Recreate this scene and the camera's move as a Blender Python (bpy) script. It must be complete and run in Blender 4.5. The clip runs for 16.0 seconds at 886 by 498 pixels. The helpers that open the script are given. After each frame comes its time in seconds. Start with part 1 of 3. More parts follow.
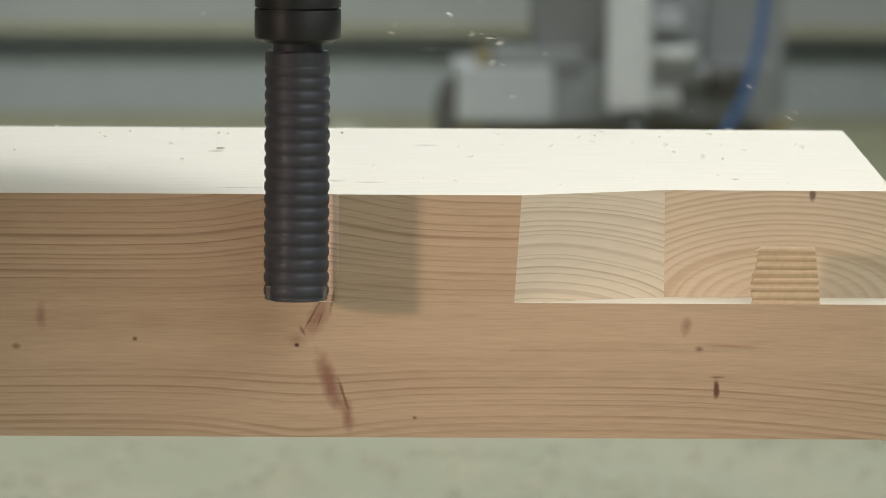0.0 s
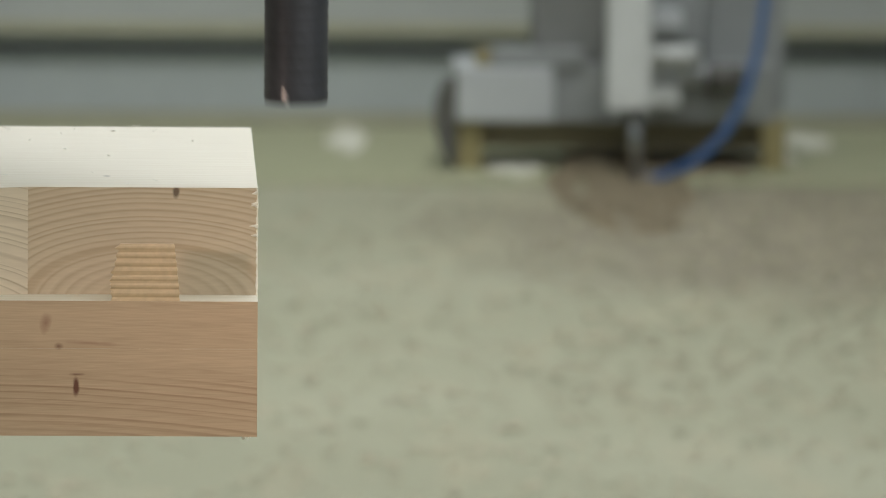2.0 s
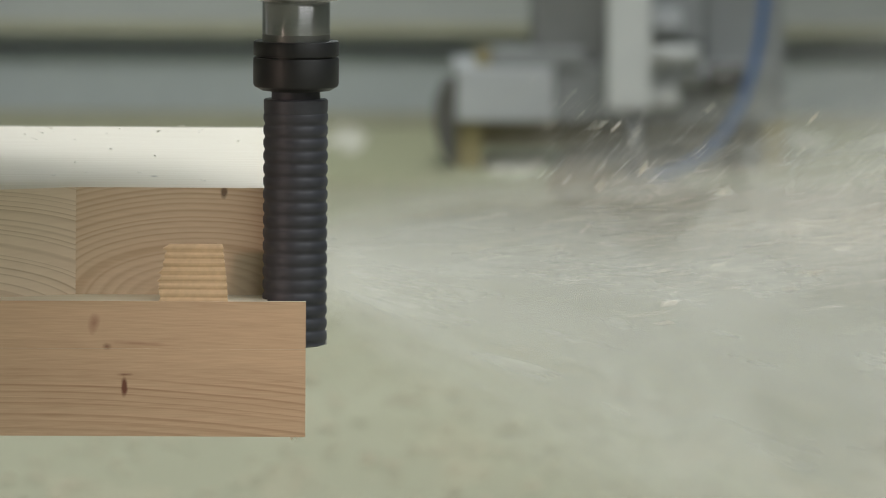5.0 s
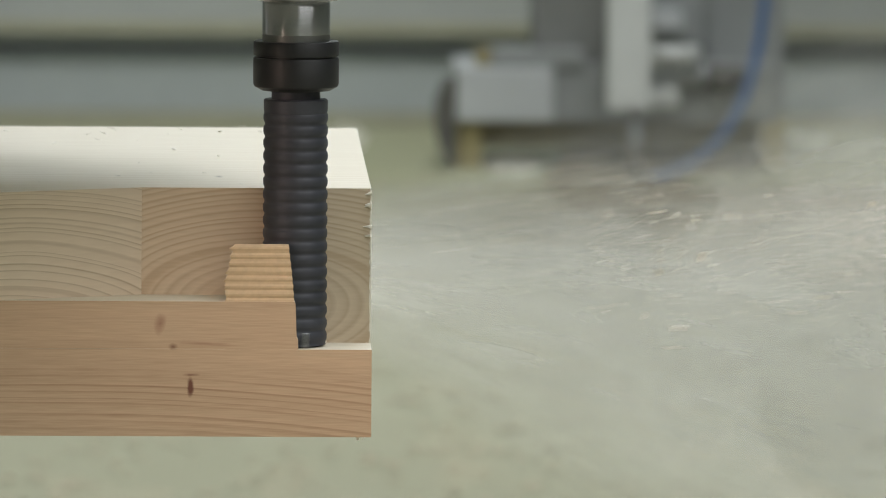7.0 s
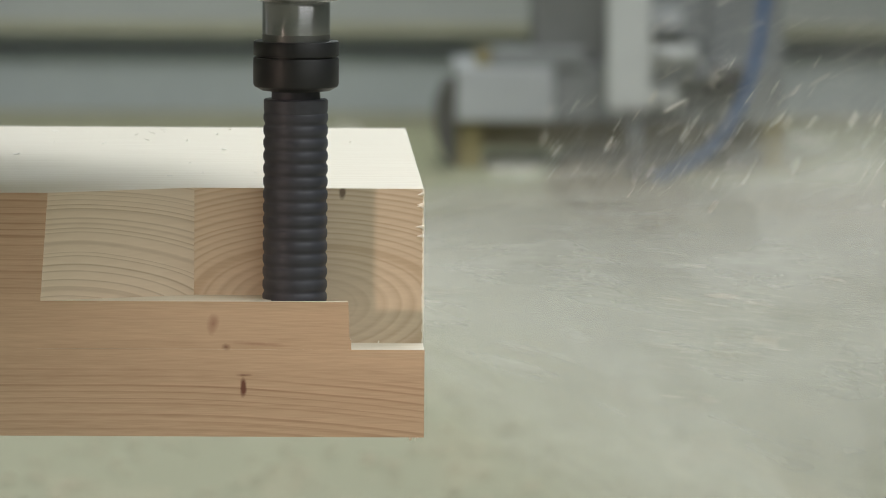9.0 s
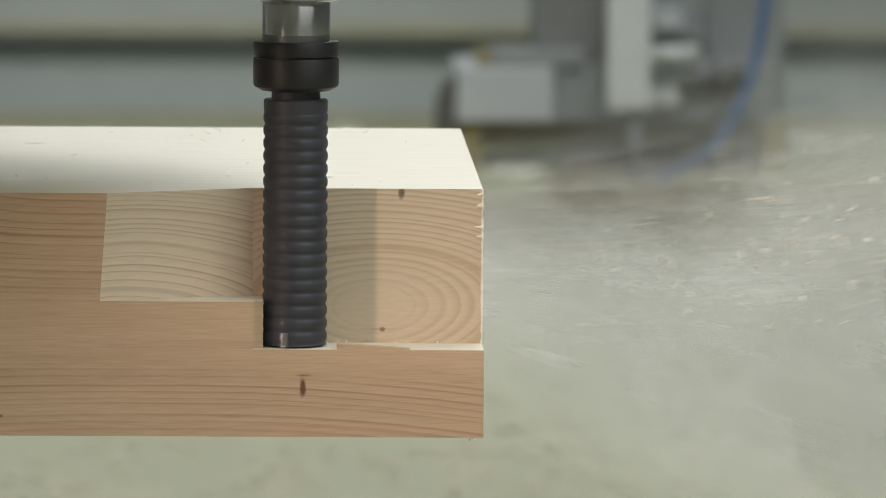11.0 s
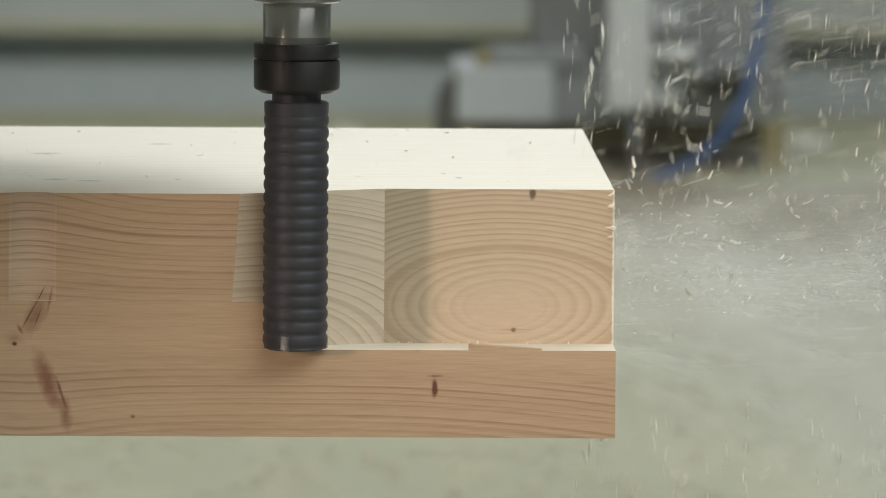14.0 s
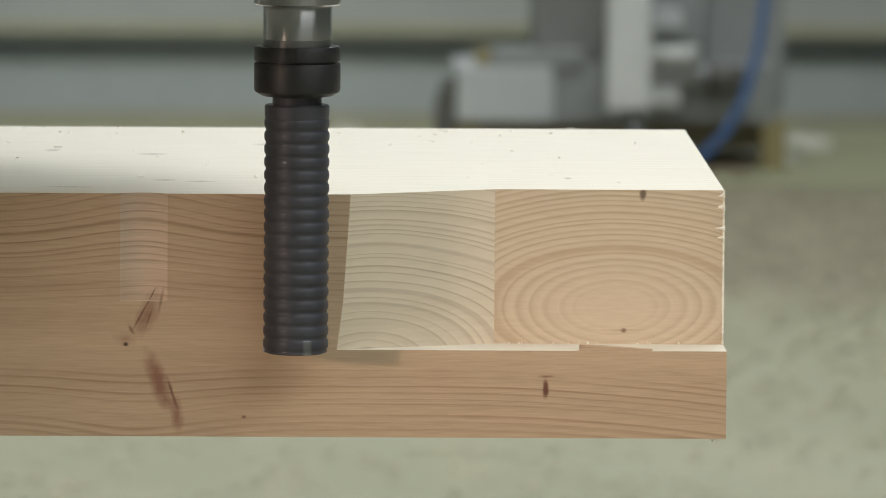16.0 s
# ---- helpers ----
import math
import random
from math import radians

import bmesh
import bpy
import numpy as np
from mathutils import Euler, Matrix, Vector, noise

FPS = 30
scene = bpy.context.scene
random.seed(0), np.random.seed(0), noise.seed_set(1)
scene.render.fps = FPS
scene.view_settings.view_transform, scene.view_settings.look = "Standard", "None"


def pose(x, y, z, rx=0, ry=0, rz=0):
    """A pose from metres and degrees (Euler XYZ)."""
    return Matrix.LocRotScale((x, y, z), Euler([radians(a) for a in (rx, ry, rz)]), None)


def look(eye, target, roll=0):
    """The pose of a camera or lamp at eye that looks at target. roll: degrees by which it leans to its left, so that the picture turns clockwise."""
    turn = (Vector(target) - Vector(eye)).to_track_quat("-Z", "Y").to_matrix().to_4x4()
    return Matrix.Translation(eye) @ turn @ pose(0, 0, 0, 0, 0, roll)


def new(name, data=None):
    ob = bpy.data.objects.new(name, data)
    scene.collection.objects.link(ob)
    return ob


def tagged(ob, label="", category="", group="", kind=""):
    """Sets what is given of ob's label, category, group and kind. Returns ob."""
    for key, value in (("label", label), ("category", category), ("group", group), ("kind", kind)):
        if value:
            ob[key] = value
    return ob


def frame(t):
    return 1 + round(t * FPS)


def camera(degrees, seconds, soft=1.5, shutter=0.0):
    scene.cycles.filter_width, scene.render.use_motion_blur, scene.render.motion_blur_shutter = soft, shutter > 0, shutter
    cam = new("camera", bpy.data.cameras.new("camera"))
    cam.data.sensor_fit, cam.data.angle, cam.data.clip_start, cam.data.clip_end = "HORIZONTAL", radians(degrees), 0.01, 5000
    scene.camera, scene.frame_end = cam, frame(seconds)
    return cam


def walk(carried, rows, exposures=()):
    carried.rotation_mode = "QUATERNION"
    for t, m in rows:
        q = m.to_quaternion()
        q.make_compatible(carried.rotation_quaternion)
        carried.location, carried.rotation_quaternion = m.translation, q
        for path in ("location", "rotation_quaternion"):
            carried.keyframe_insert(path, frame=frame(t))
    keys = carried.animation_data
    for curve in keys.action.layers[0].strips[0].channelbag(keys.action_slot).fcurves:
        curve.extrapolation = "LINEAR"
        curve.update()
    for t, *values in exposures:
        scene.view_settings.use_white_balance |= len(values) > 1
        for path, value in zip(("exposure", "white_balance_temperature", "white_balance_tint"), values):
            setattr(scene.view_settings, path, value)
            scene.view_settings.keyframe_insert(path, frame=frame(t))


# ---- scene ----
cam = camera(4.8015, 16.0, soft=1.0, shutter=0.5)
U = 0.00037          # working unit: a scan step of the beam drawings, 0.37 mm

# ---- camera ----
EYE = (-0.09126, -6.88232, 1.62244)
cam.data.dof.use_dof = True
cam.data.dof.focus_distance = 6.9
cam.data.dof.aperture_fstop = 23.0
VIEW = look(EYE, (0.09519, 0.00804, 1.02182), 0.42)
walk(cam, [(0.0, VIEW), (16.0, VIEW)], exposures=[(0.0, 0.0), (16.0, 0.0)])

# ---- light ----
world = bpy.data.worlds.new("hall_air")
scene.world = world
world.use_nodes = True
world.node_tree.nodes["Background"].inputs[0].default_value = (0.75, 0.9, 0.85, 1)
world.node_tree.nodes["Background"].inputs[1].default_value = 0.05


def area_lamp(name, eye, target, sx, sy, watts, colour):
    data = bpy.data.lights.new(name, "AREA")
    data.shape, data.size, data.size_y, data.energy, data.color = "RECTANGLE", sx, sy, watts, colour
    ob = new(name, data)
    ob.matrix_world = look(eye, target)
    return tagged(ob, kind="structure")


# roof lights over the hall and a warm work light on the operator's side
area_lamp("skylight_mid", (2.4, 1.3, 6.6), (1.2, 0.8, 0), 7.0, 3.0, 338, (0.94, 1.0, 1.07))
area_lamp("skylight_front", (3.2, -6.0, 6.6), (1.5, -3.5, 0), 10.0, 5.0, 580, (0.98, 0.99, 0.95))
area_lamp("skylight_far", (1.6, 10.8, 6.6), (1.2, 11.2, 0), 7.0, 2.4, 520, (0.97, 1.0, 1.0))


def work_light():
    data = bpy.data.lights.new("work_light", "SPOT")
    data.energy, data.color, data.shadow_soft_size = 450, (1.0, 0.73, 0.60), 0.2
    data.spot_size, data.spot_blend = radians(7.0), 1.0
    ob = new("work_light", data)
    ob.matrix_world = look((-3.03, -2.97, 1.62), (0.16, 0.0, 0.99))
    tagged(ob, kind="structure")


work_light()


# ---- materials ----
class Nodes:
    """A small builder for procedural materials."""

    def __init__(self, name, rough=0.6, metal=0.0):
        self.mat = bpy.data.materials.new(name)
        self.mat.use_nodes = True
        self.tree = self.mat.node_tree
        self.bsdf = self.tree.nodes["Principled BSDF"]
        self.bsdf.inputs["Roughness"].default_value = rough
        self.bsdf.inputs["Metallic"].default_value = metal
        self.coord = self.tree.nodes.new("ShaderNodeTexCoord").outputs["Object"]

    def put(self, socket, value):
        if hasattr(value, "is_linked"):
            self.tree.links.new(value, socket)
        elif value is not None:
            socket.default_value = value

    def math(self, op, a, b=None, c=None, clamp=False):
        n = self.tree.nodes.new("ShaderNodeMath")
        n.operation, n.use_clamp = op, clamp
        for s, v in zip(n.inputs, (a, b, c)):
            self.put(s, v)
        return n.outputs[0]

    def xyz(self):
        n = self.tree.nodes.new("ShaderNodeSeparateXYZ")
        self.put(n.inputs[0], self.coord)
        return n.outputs

    def scaled(self, sx, sy, sz):
        n = self.tree.nodes.new("ShaderNodeMapping")
        self.put(n.inputs["Vector"], self.coord)
        n.inputs["Scale"].default_value = (sx, sy, sz)
        return n.outputs[0]

    def noise(self, scale, vector=None, detail=4.0, rough=0.55):
        n = self.tree.nodes.new("ShaderNodeTexNoise")
        self.put(n.inputs["Vector"], vector if vector is not None else self.coord)
        n.inputs["Scale"].default_value = scale
        n.inputs["Detail"].default_value = detail
        n.inputs["Roughness"].default_value = rough
        return n.outputs["Fac"]

    def along(self, value, scale, detail=2.0):
        """Noise that depends on one value alone."""
        n = self.tree.nodes.new("ShaderNodeCombineXYZ")
        self.put(n.inputs[0], value)
        return self.noise(scale, n.outputs[0], detail)

    def ramp(self, fac, stops):
        n = self.tree.nodes.new("ShaderNodeValToRGB")
        self.put(n.inputs[0], fac)
        el = n.color_ramp.elements
        while len(el) < len(stops):
            el.new(0.5)
        for e, (p, c) in zip(el, stops):
            e.position, e.color = p, (*c, 1) if len(c) == 3 else c
        return n.outputs[0]

    def mix(self, fac, a, b, how="MIX"):
        n = self.tree.nodes.new("ShaderNodeMix")
        n.data_type, n.blend_type = "RGBA", how
        self.put(n.inputs[0], fac)
        self.put(n.inputs[6], (*a, 1) if isinstance(a, tuple) else a)
        self.put(n.inputs[7], (*b, 1) if isinstance(b, tuple) else b)
        return n.outputs[2]

    def bump(self, height, strength, distance):
        n = self.tree.nodes.new("ShaderNodeBump")
        n.inputs["Strength"].default_value = strength
        n.inputs["Distance"].default_value = distance
        self.put(n.inputs["Height"], height)
        self.tree.links.new(n.outputs[0], self.bsdf.inputs["Normal"])

    def colour(self, value):
        self.put(self.bsdf.inputs["Base Color"], (*value, 1) if isinstance(value, tuple) else value)
        return self

    def blob(self, x, z, rx, rz, lean=0.0, soft=0.5):
        """1 inside an ellipse in the x-z plane, fading to 0 at its rim."""
        o = self.xyz()
        px, pz = self.math("SUBTRACT", o[0], x), self.math("SUBTRACT", o[2], z)
        c, s = math.cos(lean), math.sin(lean)
        a = self.math("ADD", self.math("MULTIPLY", px, c / rx), self.math("MULTIPLY", pz, s / rx))
        b = self.math("ADD", self.math("MULTIPLY", px, -s / rz), self.math("MULTIPLY", pz, c / rz))
        r = self.math("SQRT", self.math("ADD", self.math("MULTIPLY", a, a), self.math("MULTIPLY", b, b)))
        wob = self.math("MULTIPLY", self.math("SUBTRACT", self.noise(160.0), 0.5), 0.8)
        r = self.math("ADD", r, wob)
        return self.math("DIVIDE", self.math("SUBTRACT", 1.0, r), soft, clamp=True)


def speckled(name, base, rough=0.6, metal=0.0, amount=0.25, scale=40.0, bump=0.0):
    n = Nodes(name, rough, metal)
    fine, wide = n.noise(scale), n.noise(scale * 0.12, detail=3.0)
    f = n.math("ADD", n.math("MULTIPLY", fine, 0.5), n.math("MULTIPLY", wide, 0.5))
    dark = tuple(c * (1 - amount) for c in base)
    light = tuple(min(1.0, c * (1 + amount)) for c in base)
    n.colour(n.ramp(f, [(0.3, dark), (0.7, light)]))
    if bump:
        n.bump(fine, 0.5, bump)
    return n.mat


def ring_colour(n, phase, light, dark, width=0.55, peak=0.88):
    """Growth rings: a slow change from early to late wood, then a quick return."""
    saw = n.math("FRACT", phase)
    return n.ramp(saw, [(0.0, light), (width, tuple(0.75 * a + 0.25 * b for a, b in zip(light, dark))), (peak, dark), (1.0, light)])


def wood_face(name, light, dark, knots=1.0):
    """Planed face of the beam: nearly straight grain, knots and a pith streak."""
    n = Nodes(name, 0.55)
    plain_a, plain_b = tuple(0.7 * a + 0.3 * b for a, b in zip(light, dark)), tuple(1.06 * a for a in light)
    o = n.xyz()
    near = n.math("DIVIDE", n.math("ADD", o[0], 0.385), 0.055)
    near = n.math("POWER", 2.718, n.math("MULTIPLY", n.math("MULTIPLY", near, near), -1.0))
    z = n.math("ADD", 0.065, n.math("MULTIPLY", n.math("SUBTRACT", o[2], 0.065), n.math("SUBTRACT", 1.0, n.math("MULTIPLY", near, 0.14))))
    z = n.math("ADD", z, n.math("MULTIPLY", n.math("POWER", n.math("MAXIMUM", n.math("ADD", o[0], 0.19), 0.0), 2.0), 0.33))
    wavy = n.noise(1.0, n.scaled(1.6, 1.6, 5.0), 2.0)
    small = n.noise(1.0, n.scaled(9.0, 9.0, 60.0), 2.0)
    z = n.math("ADD", z, n.math("MULTIPLY", n.math("SUBTRACT", wavy, 0.5), 0.008))
    z = n.math("ADD", z, n.math("MULTIPLY", n.math("SUBTRACT", small, 0.5), 0.0022))
    comb = n.tree.nodes.new("ShaderNodeCombineXYZ")
    n.put(comb.inputs[2], z)
    uneven = n.noise(70.0, comb.outputs[0], 3.0)
    phase = n.math("ADD", n.math("MULTIPLY", z, 205.0), n.math("MULTIPLY", uneven, 4.0))
    lines = ring_colour(n, phase, light, dark, 0.60, 0.84)
    lines = n.mix(n.ramp(n.along(z, 110.0), [(0.40, (0.5, 0.5, 0.5)), (0.56, (0, 0, 0))]), lines, plain_a)
    plain = n.ramp(n.noise(1.0, n.scaled(3.0, 3.0, 70.0), 4.0), [(0.3, plain_a), (0.7, plain_b)])
    zone = n.ramp(n.math("MULTIPLY", o[2], 5.0), [(0.17, (1, 1, 1)), (0.25, (0.12, 0.12, 0.12)), (0.42, (0.12, 0.12, 0.12)), (0.49, (1, 1, 1))])
    some = n.ramp(n.noise(1.0, n.scaled(2.4, 2.4, 34.0), 2.0), [(0.34, (0.2, 0.2, 0.2)), (0.6, (1, 1, 1))])
    c = n.mix(n.math("MULTIPLY", zone, some), plain, lines)
    c = n.mix(n.ramp(n.noise(1.0, n.scaled(1.2, 1.2, 22.0), 2.0), [(0.45, (0, 0, 0)), (0.7, (0.4, 0.4, 0.4))]), c, tuple(0.45 * a + 0.55 * b for a, b in zip(light, dark)))
    fibre = n.noise(1.0, n.scaled(40.0, 40.0, 900.0), 3.0)
    c = n.mix(0.22, c, n.ramp(fibre, [(0.3, dark), (0.7, plain_b)]))
    red, dark, black = (0.25, 0.105, 0.07), (0.13, 0.04, 0.022), (0.03, 0.012, 0.008)
    for x, zz, rx, rz, lean, soft, amount, col in (
            (-0.1185, 0.0325, 0.0026, 0.0075, 0.0, 0.5, 0.95, dark), (-0.1180, 0.0405, 0.006, 0.0012, 0.0, 0.8, 0.7, dark),
            (-0.1300, 0.0590, 0.0034, 0.0026, 0.0, 0.9, 0.7, dark), (-0.1385, 0.0740, 0.0045, 0.0075, -0.2, 0.9, 0.65, red),
            (-0.1080, 0.0610, 0.0220, 0.0016, -0.05, 0.9, 0.45, red),
            (-0.3935, 0.0605, 0.0021, 0.0018, 0.0, 0.6, 0.95, black), (-0.3935, 0.0640, 0.0090, 0.0055, 0.0, 1.0, 0.5, red),
            (-0.3795, 0.0800, 0.0075, 0.0190, -0.42, 0.9, 0.72, red), (-0.3765, 0.0925, 0.0005, 0.0070, -0.45, 0.5, 0.8, black), (-0.3720, 0.0360, 0.0075, 0.0260, 0.35, 0.8, 0.9, red),
            (-0.3836, 0.0800, 0.0009, 0.0130, -0.5, 0.6, 0.7, dark), (-0.3785, 0.0775, 0.0008, 0.0090, -0.35, 0.6, 0.6, dark), (-0.3625, 0.0270, 0.0014, 0.0150, 0.32, 0.7, 0.75, dark),
            (-0.3705, 0.0900, 0.0012, 0.0100, -0.2, 0.7, 0.6, dark), (-0.3900, 0.0700, 0.0016, 0.0050, 0.5, 0.7, 0.6, dark),
            (-0.3600, 0.0140, 0.0050, 0.0150, 0.1, 0.9, 0.75, red), (-0.4995, 0.0640, 0.0021, 0.0019, 0.0, 0.8, 0.85, dark),
            (-0.5610, 0.0790, 0.0045, 0.0110, 0.0, 0.9, 0.55, red), (-0.5770, 0.0590, 0.0040, 0.0028, 0.0, 0.7, 0.6, dark),
            (-0.3160, 0.0130, 0.0022, 0.0016, 0.0, 0.7, 0.8, dark)):
        c = n.mix(n.math("MULTIPLY", n.blob(x, zz, rx, rz, lean, soft), amount * knots), c, col)
    n.colour(c)
    n.bump(fibre, 0.25, 0.0004)
    return n.mat


def wood_recess():
    """Fresh milled face with closed oval growth rings."""
    n = Nodes("milled_spruce_rings", 0.6)
    o = n.xyz()
    wob = n.math("MULTIPLY", n.math("SUBTRACT", n.noise(1.0, n.scaled(9.0, 9.0, 13.0), 1.0), 0.5), 0.006)
    a = n.math("DIVIDE", n.math("ADD", o[0], 0.0705), 2.05)
    b = n.math("SUBTRACT", o[2], 0.082)
    r = n.math("SQRT", n.math("ADD", n.math("MULTIPLY", a, a), n.math("MULTIPLY", b, b)))
    r = n.math("ADD", r, wob)
    r = n.math("ADD", r, n.math("MULTIPLY", n.math("SUBTRACT", n.along(r, 95.0), 0.5), 0.007))
    c = ring_colour(n, n.math("ADD", n.math("MULTIPLY", r, 215.0), n.math("MULTIPLY", n.math("MAXIMUM", n.math("SUBTRACT", r, 0.042), 0.0), 60.0)), (0.655, 0.555, 0.415), (0.40, 0.285, 0.18), 0.42, 0.74)
    c = n.mix(n.ramp(n.along(r, 150.0), [(0.42, (0.4, 0.4, 0.4)), (0.58, (0, 0, 0))]), c, (0.61, 0.505, 0.365))
    band = n.ramp(r, [(0.0375, (0, 0, 0)), (0.0400, (1, 1, 1)), (0.0417, (1, 1, 1)), (0.0428, (0, 0, 0))])
    c = n.mix(n.math("MULTIPLY", band, 0.85), c, (0.38, 0.245, 0.125))
    heart = n.ramp(r, [(0.010, (1, 1, 1)), (0.017, (0.6, 0.6, 0.6)), (0.038, (0.2, 0.2, 0.2))])
    c = n.mix(n.math("MULTIPLY", heart, 0.95), c, (0.635, 0.525, 0.385))
    c = n.mix(n.math("MULTIPLY", n.blob(-0.0655, 0.0665, 0.0022, 0.0020, 0.0, 0.6), 0.95), c, (0.07, 0.025, 0.012))
    c = n.mix(n.math("MULTIPLY", n.blob(-0.0655, 0.0667, 0.017, 0.0009, 0.0, 0.9), 0.5), c, (0.3, 0.15, 0.07))
    c = n.mix(n.math("MULTIPLY", n.blob(-0.0535, 0.1565, 0.0028, 0.0048, 0.0, 0.5), 0.95), c, (0.05, 0.02, 0.012))
    fibre = n.noise(1.0, n.scaled(60.0, 60.0, 500.0), 3.0)
    c = n.mix(0.2, c, n.ramp(fibre, [(0.3, (0.51, 0.37, 0.24)), (0.7, (0.78, 0.62, 0.45))]))
    n.colour(c)
    n.bump(fibre, 0.2, 0.0003)
    return n.mat


def wood_incline():
    """Fresh milled slanting face with bowed growth lines."""
    n = Nodes("milled_spruce_slant", 0.62)
    o = n.xyz()
    wob = n.math("MULTIPLY", n.math("SUBTRACT", n.noise(1.0, n.scaled(8.0, 8.0, 16.0), 1.0), 0.5), 0.006)
    a = n.math("DIVIDE", n.math("ADD", o[0], 0.236), 1.75)
    b = n.math("SUBTRACT", o[2], 0.046)
    r = n.math("ADD", n.math("SQRT", n.math("ADD", n.math("MULTIPLY", a, a), n.math("MULTIPLY", b, b))), wob)
    r = n.math("ADD", r, n.math("MULTIPLY", n.math("SUBTRACT", n.along(r, 75.0), 0.5), 0.020))
    c = ring_colour(n, n.math("MULTIPLY", n.math("ADD", r, n.math("MULTIPLY", n.math("MULTIPLY", r, r), 3.0)), 150.0), (0.76, 0.655, 0.515), (0.44, 0.335, 0.225), 0.66)
    c = n.mix(n.ramp(n.along(r, 130.0), [(0.42, (0.5, 0.5, 0.5)), (0.58, (0, 0, 0))]), c, (0.74, 0.63, 0.495))
    fibre = n.noise(1.0, n.scaled(60.0, 60.0, 500.0), 3.0)
    c = n.mix(0.2, c, n.ramp(fibre, [(0.3, (0.55, 0.44, 0.31)), (0.7, (0.78, 0.68, 0.52))]))
    n.colour(c)
    n.bump(fibre, 0.2, 0.0003)
    return n.mat


def wood_top():
    n = Nodes("planed_spruce_top_lit", 0.5)
    o = n.xyz()
    y = n.math("ADD", o[1], n.math("MULTIPLY", n.noise(1.0, n.scaled(2.0, 14.0, 1.0), 2.0), 0.05))
    # same wood as the face; overhead brightness is put into this paler colour
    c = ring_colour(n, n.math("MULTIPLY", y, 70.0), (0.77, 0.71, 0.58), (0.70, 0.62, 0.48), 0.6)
    for mx, my, rx, ry in ((-0.377, 0.33, 0.012, 0.010), (-0.368, 0.11, 0.010, 0.007), (-0.345, 0.10, 0.012, 0.006), (-0.445, 0.36, 0.007, 0.010), (-0.10, 0.14, 0.003, 0.01), (-0.43, 0.05, 0.02, 0.005), (-0.30, 0.42, 0.010, 0.007)):
        p, q = n.math("DIVIDE", n.math("SUBTRACT", o[0], mx), rx), n.math("DIVIDE", n.math("SUBTRACT", o[1], my), ry)
        d = n.math("ADD", n.math("SQRT", n.math("ADD", n.math("MULTIPLY", p, p), n.math("MULTIPLY", q, q))), n.math("MULTIPLY", n.math("SUBTRACT", n.noise(220.0), 0.5), 1.6))
        c = n.mix(n.math("MULTIPLY", n.math("SUBTRACT", 1.0, d, clamp=True), 1.0), c, (0.16, 0.12, 0.08))
    fibre = n.noise(1.0, n.scaled(18.0, 300.0, 1.0), 4.0)
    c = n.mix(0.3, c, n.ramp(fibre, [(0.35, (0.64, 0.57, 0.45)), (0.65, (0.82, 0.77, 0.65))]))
    n.colour(c)
    n.bump(fibre, 0.2, 0.0004)
    return n.mat


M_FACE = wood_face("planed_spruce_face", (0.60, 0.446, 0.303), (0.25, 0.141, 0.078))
M_NOTCH = wood_face("milled_spruce_pink", (0.73, 0.57, 0.43), (0.27, 0.16, 0.09), 0.9)
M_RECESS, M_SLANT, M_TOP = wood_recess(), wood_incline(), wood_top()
M_CHIP = speckled("wood_chip", (0.85, 0.81, 0.72), 0.7, amount=0.15, scale=300.0)
M_BOSS = speckled("torn_spruce", (0.61, 0.45, 0.285), 0.6, amount=0.15, scale=220.0)
M_CUTTER = speckled("dark_tool_steel", (0.046, 0.048, 0.060), 0.60, 0.30, 0.25, 300.0)
M_NUT = speckled("black_oxide_steel", (0.010, 0.010, 0.012), 0.55, 0.0, 0.3, 200.0)
M_CHROME = speckled("ground_steel", (0.42, 0.425, 0.45), 0.30, 1.0, 0.06, 150.0)
M_PAINT = speckled("white_machine_paint", (0.66, 0.67, 0.66), 0.45, amount=0.06, scale=20.0)


def turned(mat, amount):
    """Lathe marks round the axis stretch the gloss along it."""
    tree = mat.node_tree
    bsdf, tang = tree.nodes["Principled BSDF"], tree.nodes.new("ShaderNodeTangent")
    tang.direction_type, tang.axis = "RADIAL", "Z"
    bsdf.inputs["Anisotropic"].default_value, bsdf.inputs["Anisotropic Rotation"].default_value = amount, 0.25
    tree.links.new(tang.outputs[0], bsdf.inputs["Tangent"])


M_SHANK = speckled("turned_steel", (0.46, 0.46, 0.48), 0.26, 1.0, 0.06, 150.0)
turned(M_SHANK, 0.85)
turned(M_NUT, 0.6)
turned(M_CUTTER, 0.5)
for worn, weight in ((M_CUTTER, 0.10), (M_NUT, 0.0)):
    worn.node_tree.nodes["Principled BSDF"].inputs["Coat Weight"].default_value = weight
    worn.node_tree.nodes["Principled BSDF"].inputs["Coat Roughness"].default_value = 0.10


# ---- mesh helpers ----
def mesh_of(name, bm, mats):
    me = bpy.data.meshes.new(name)
    bm.to_mesh(me)
    bm.free()
    for m in (mats if isinstance(mats, (list, tuple)) else [mats]):
        me.materials.append(m)
    return me


def part(name, bm, material, parent=None, label="", at=None):
    ob = new(name, mesh_of(name, bm, material))
    if parent is not None:
        ob.parent = parent
    if at is not None:
        ob.matrix_basis = at
    return tagged(ob, label)


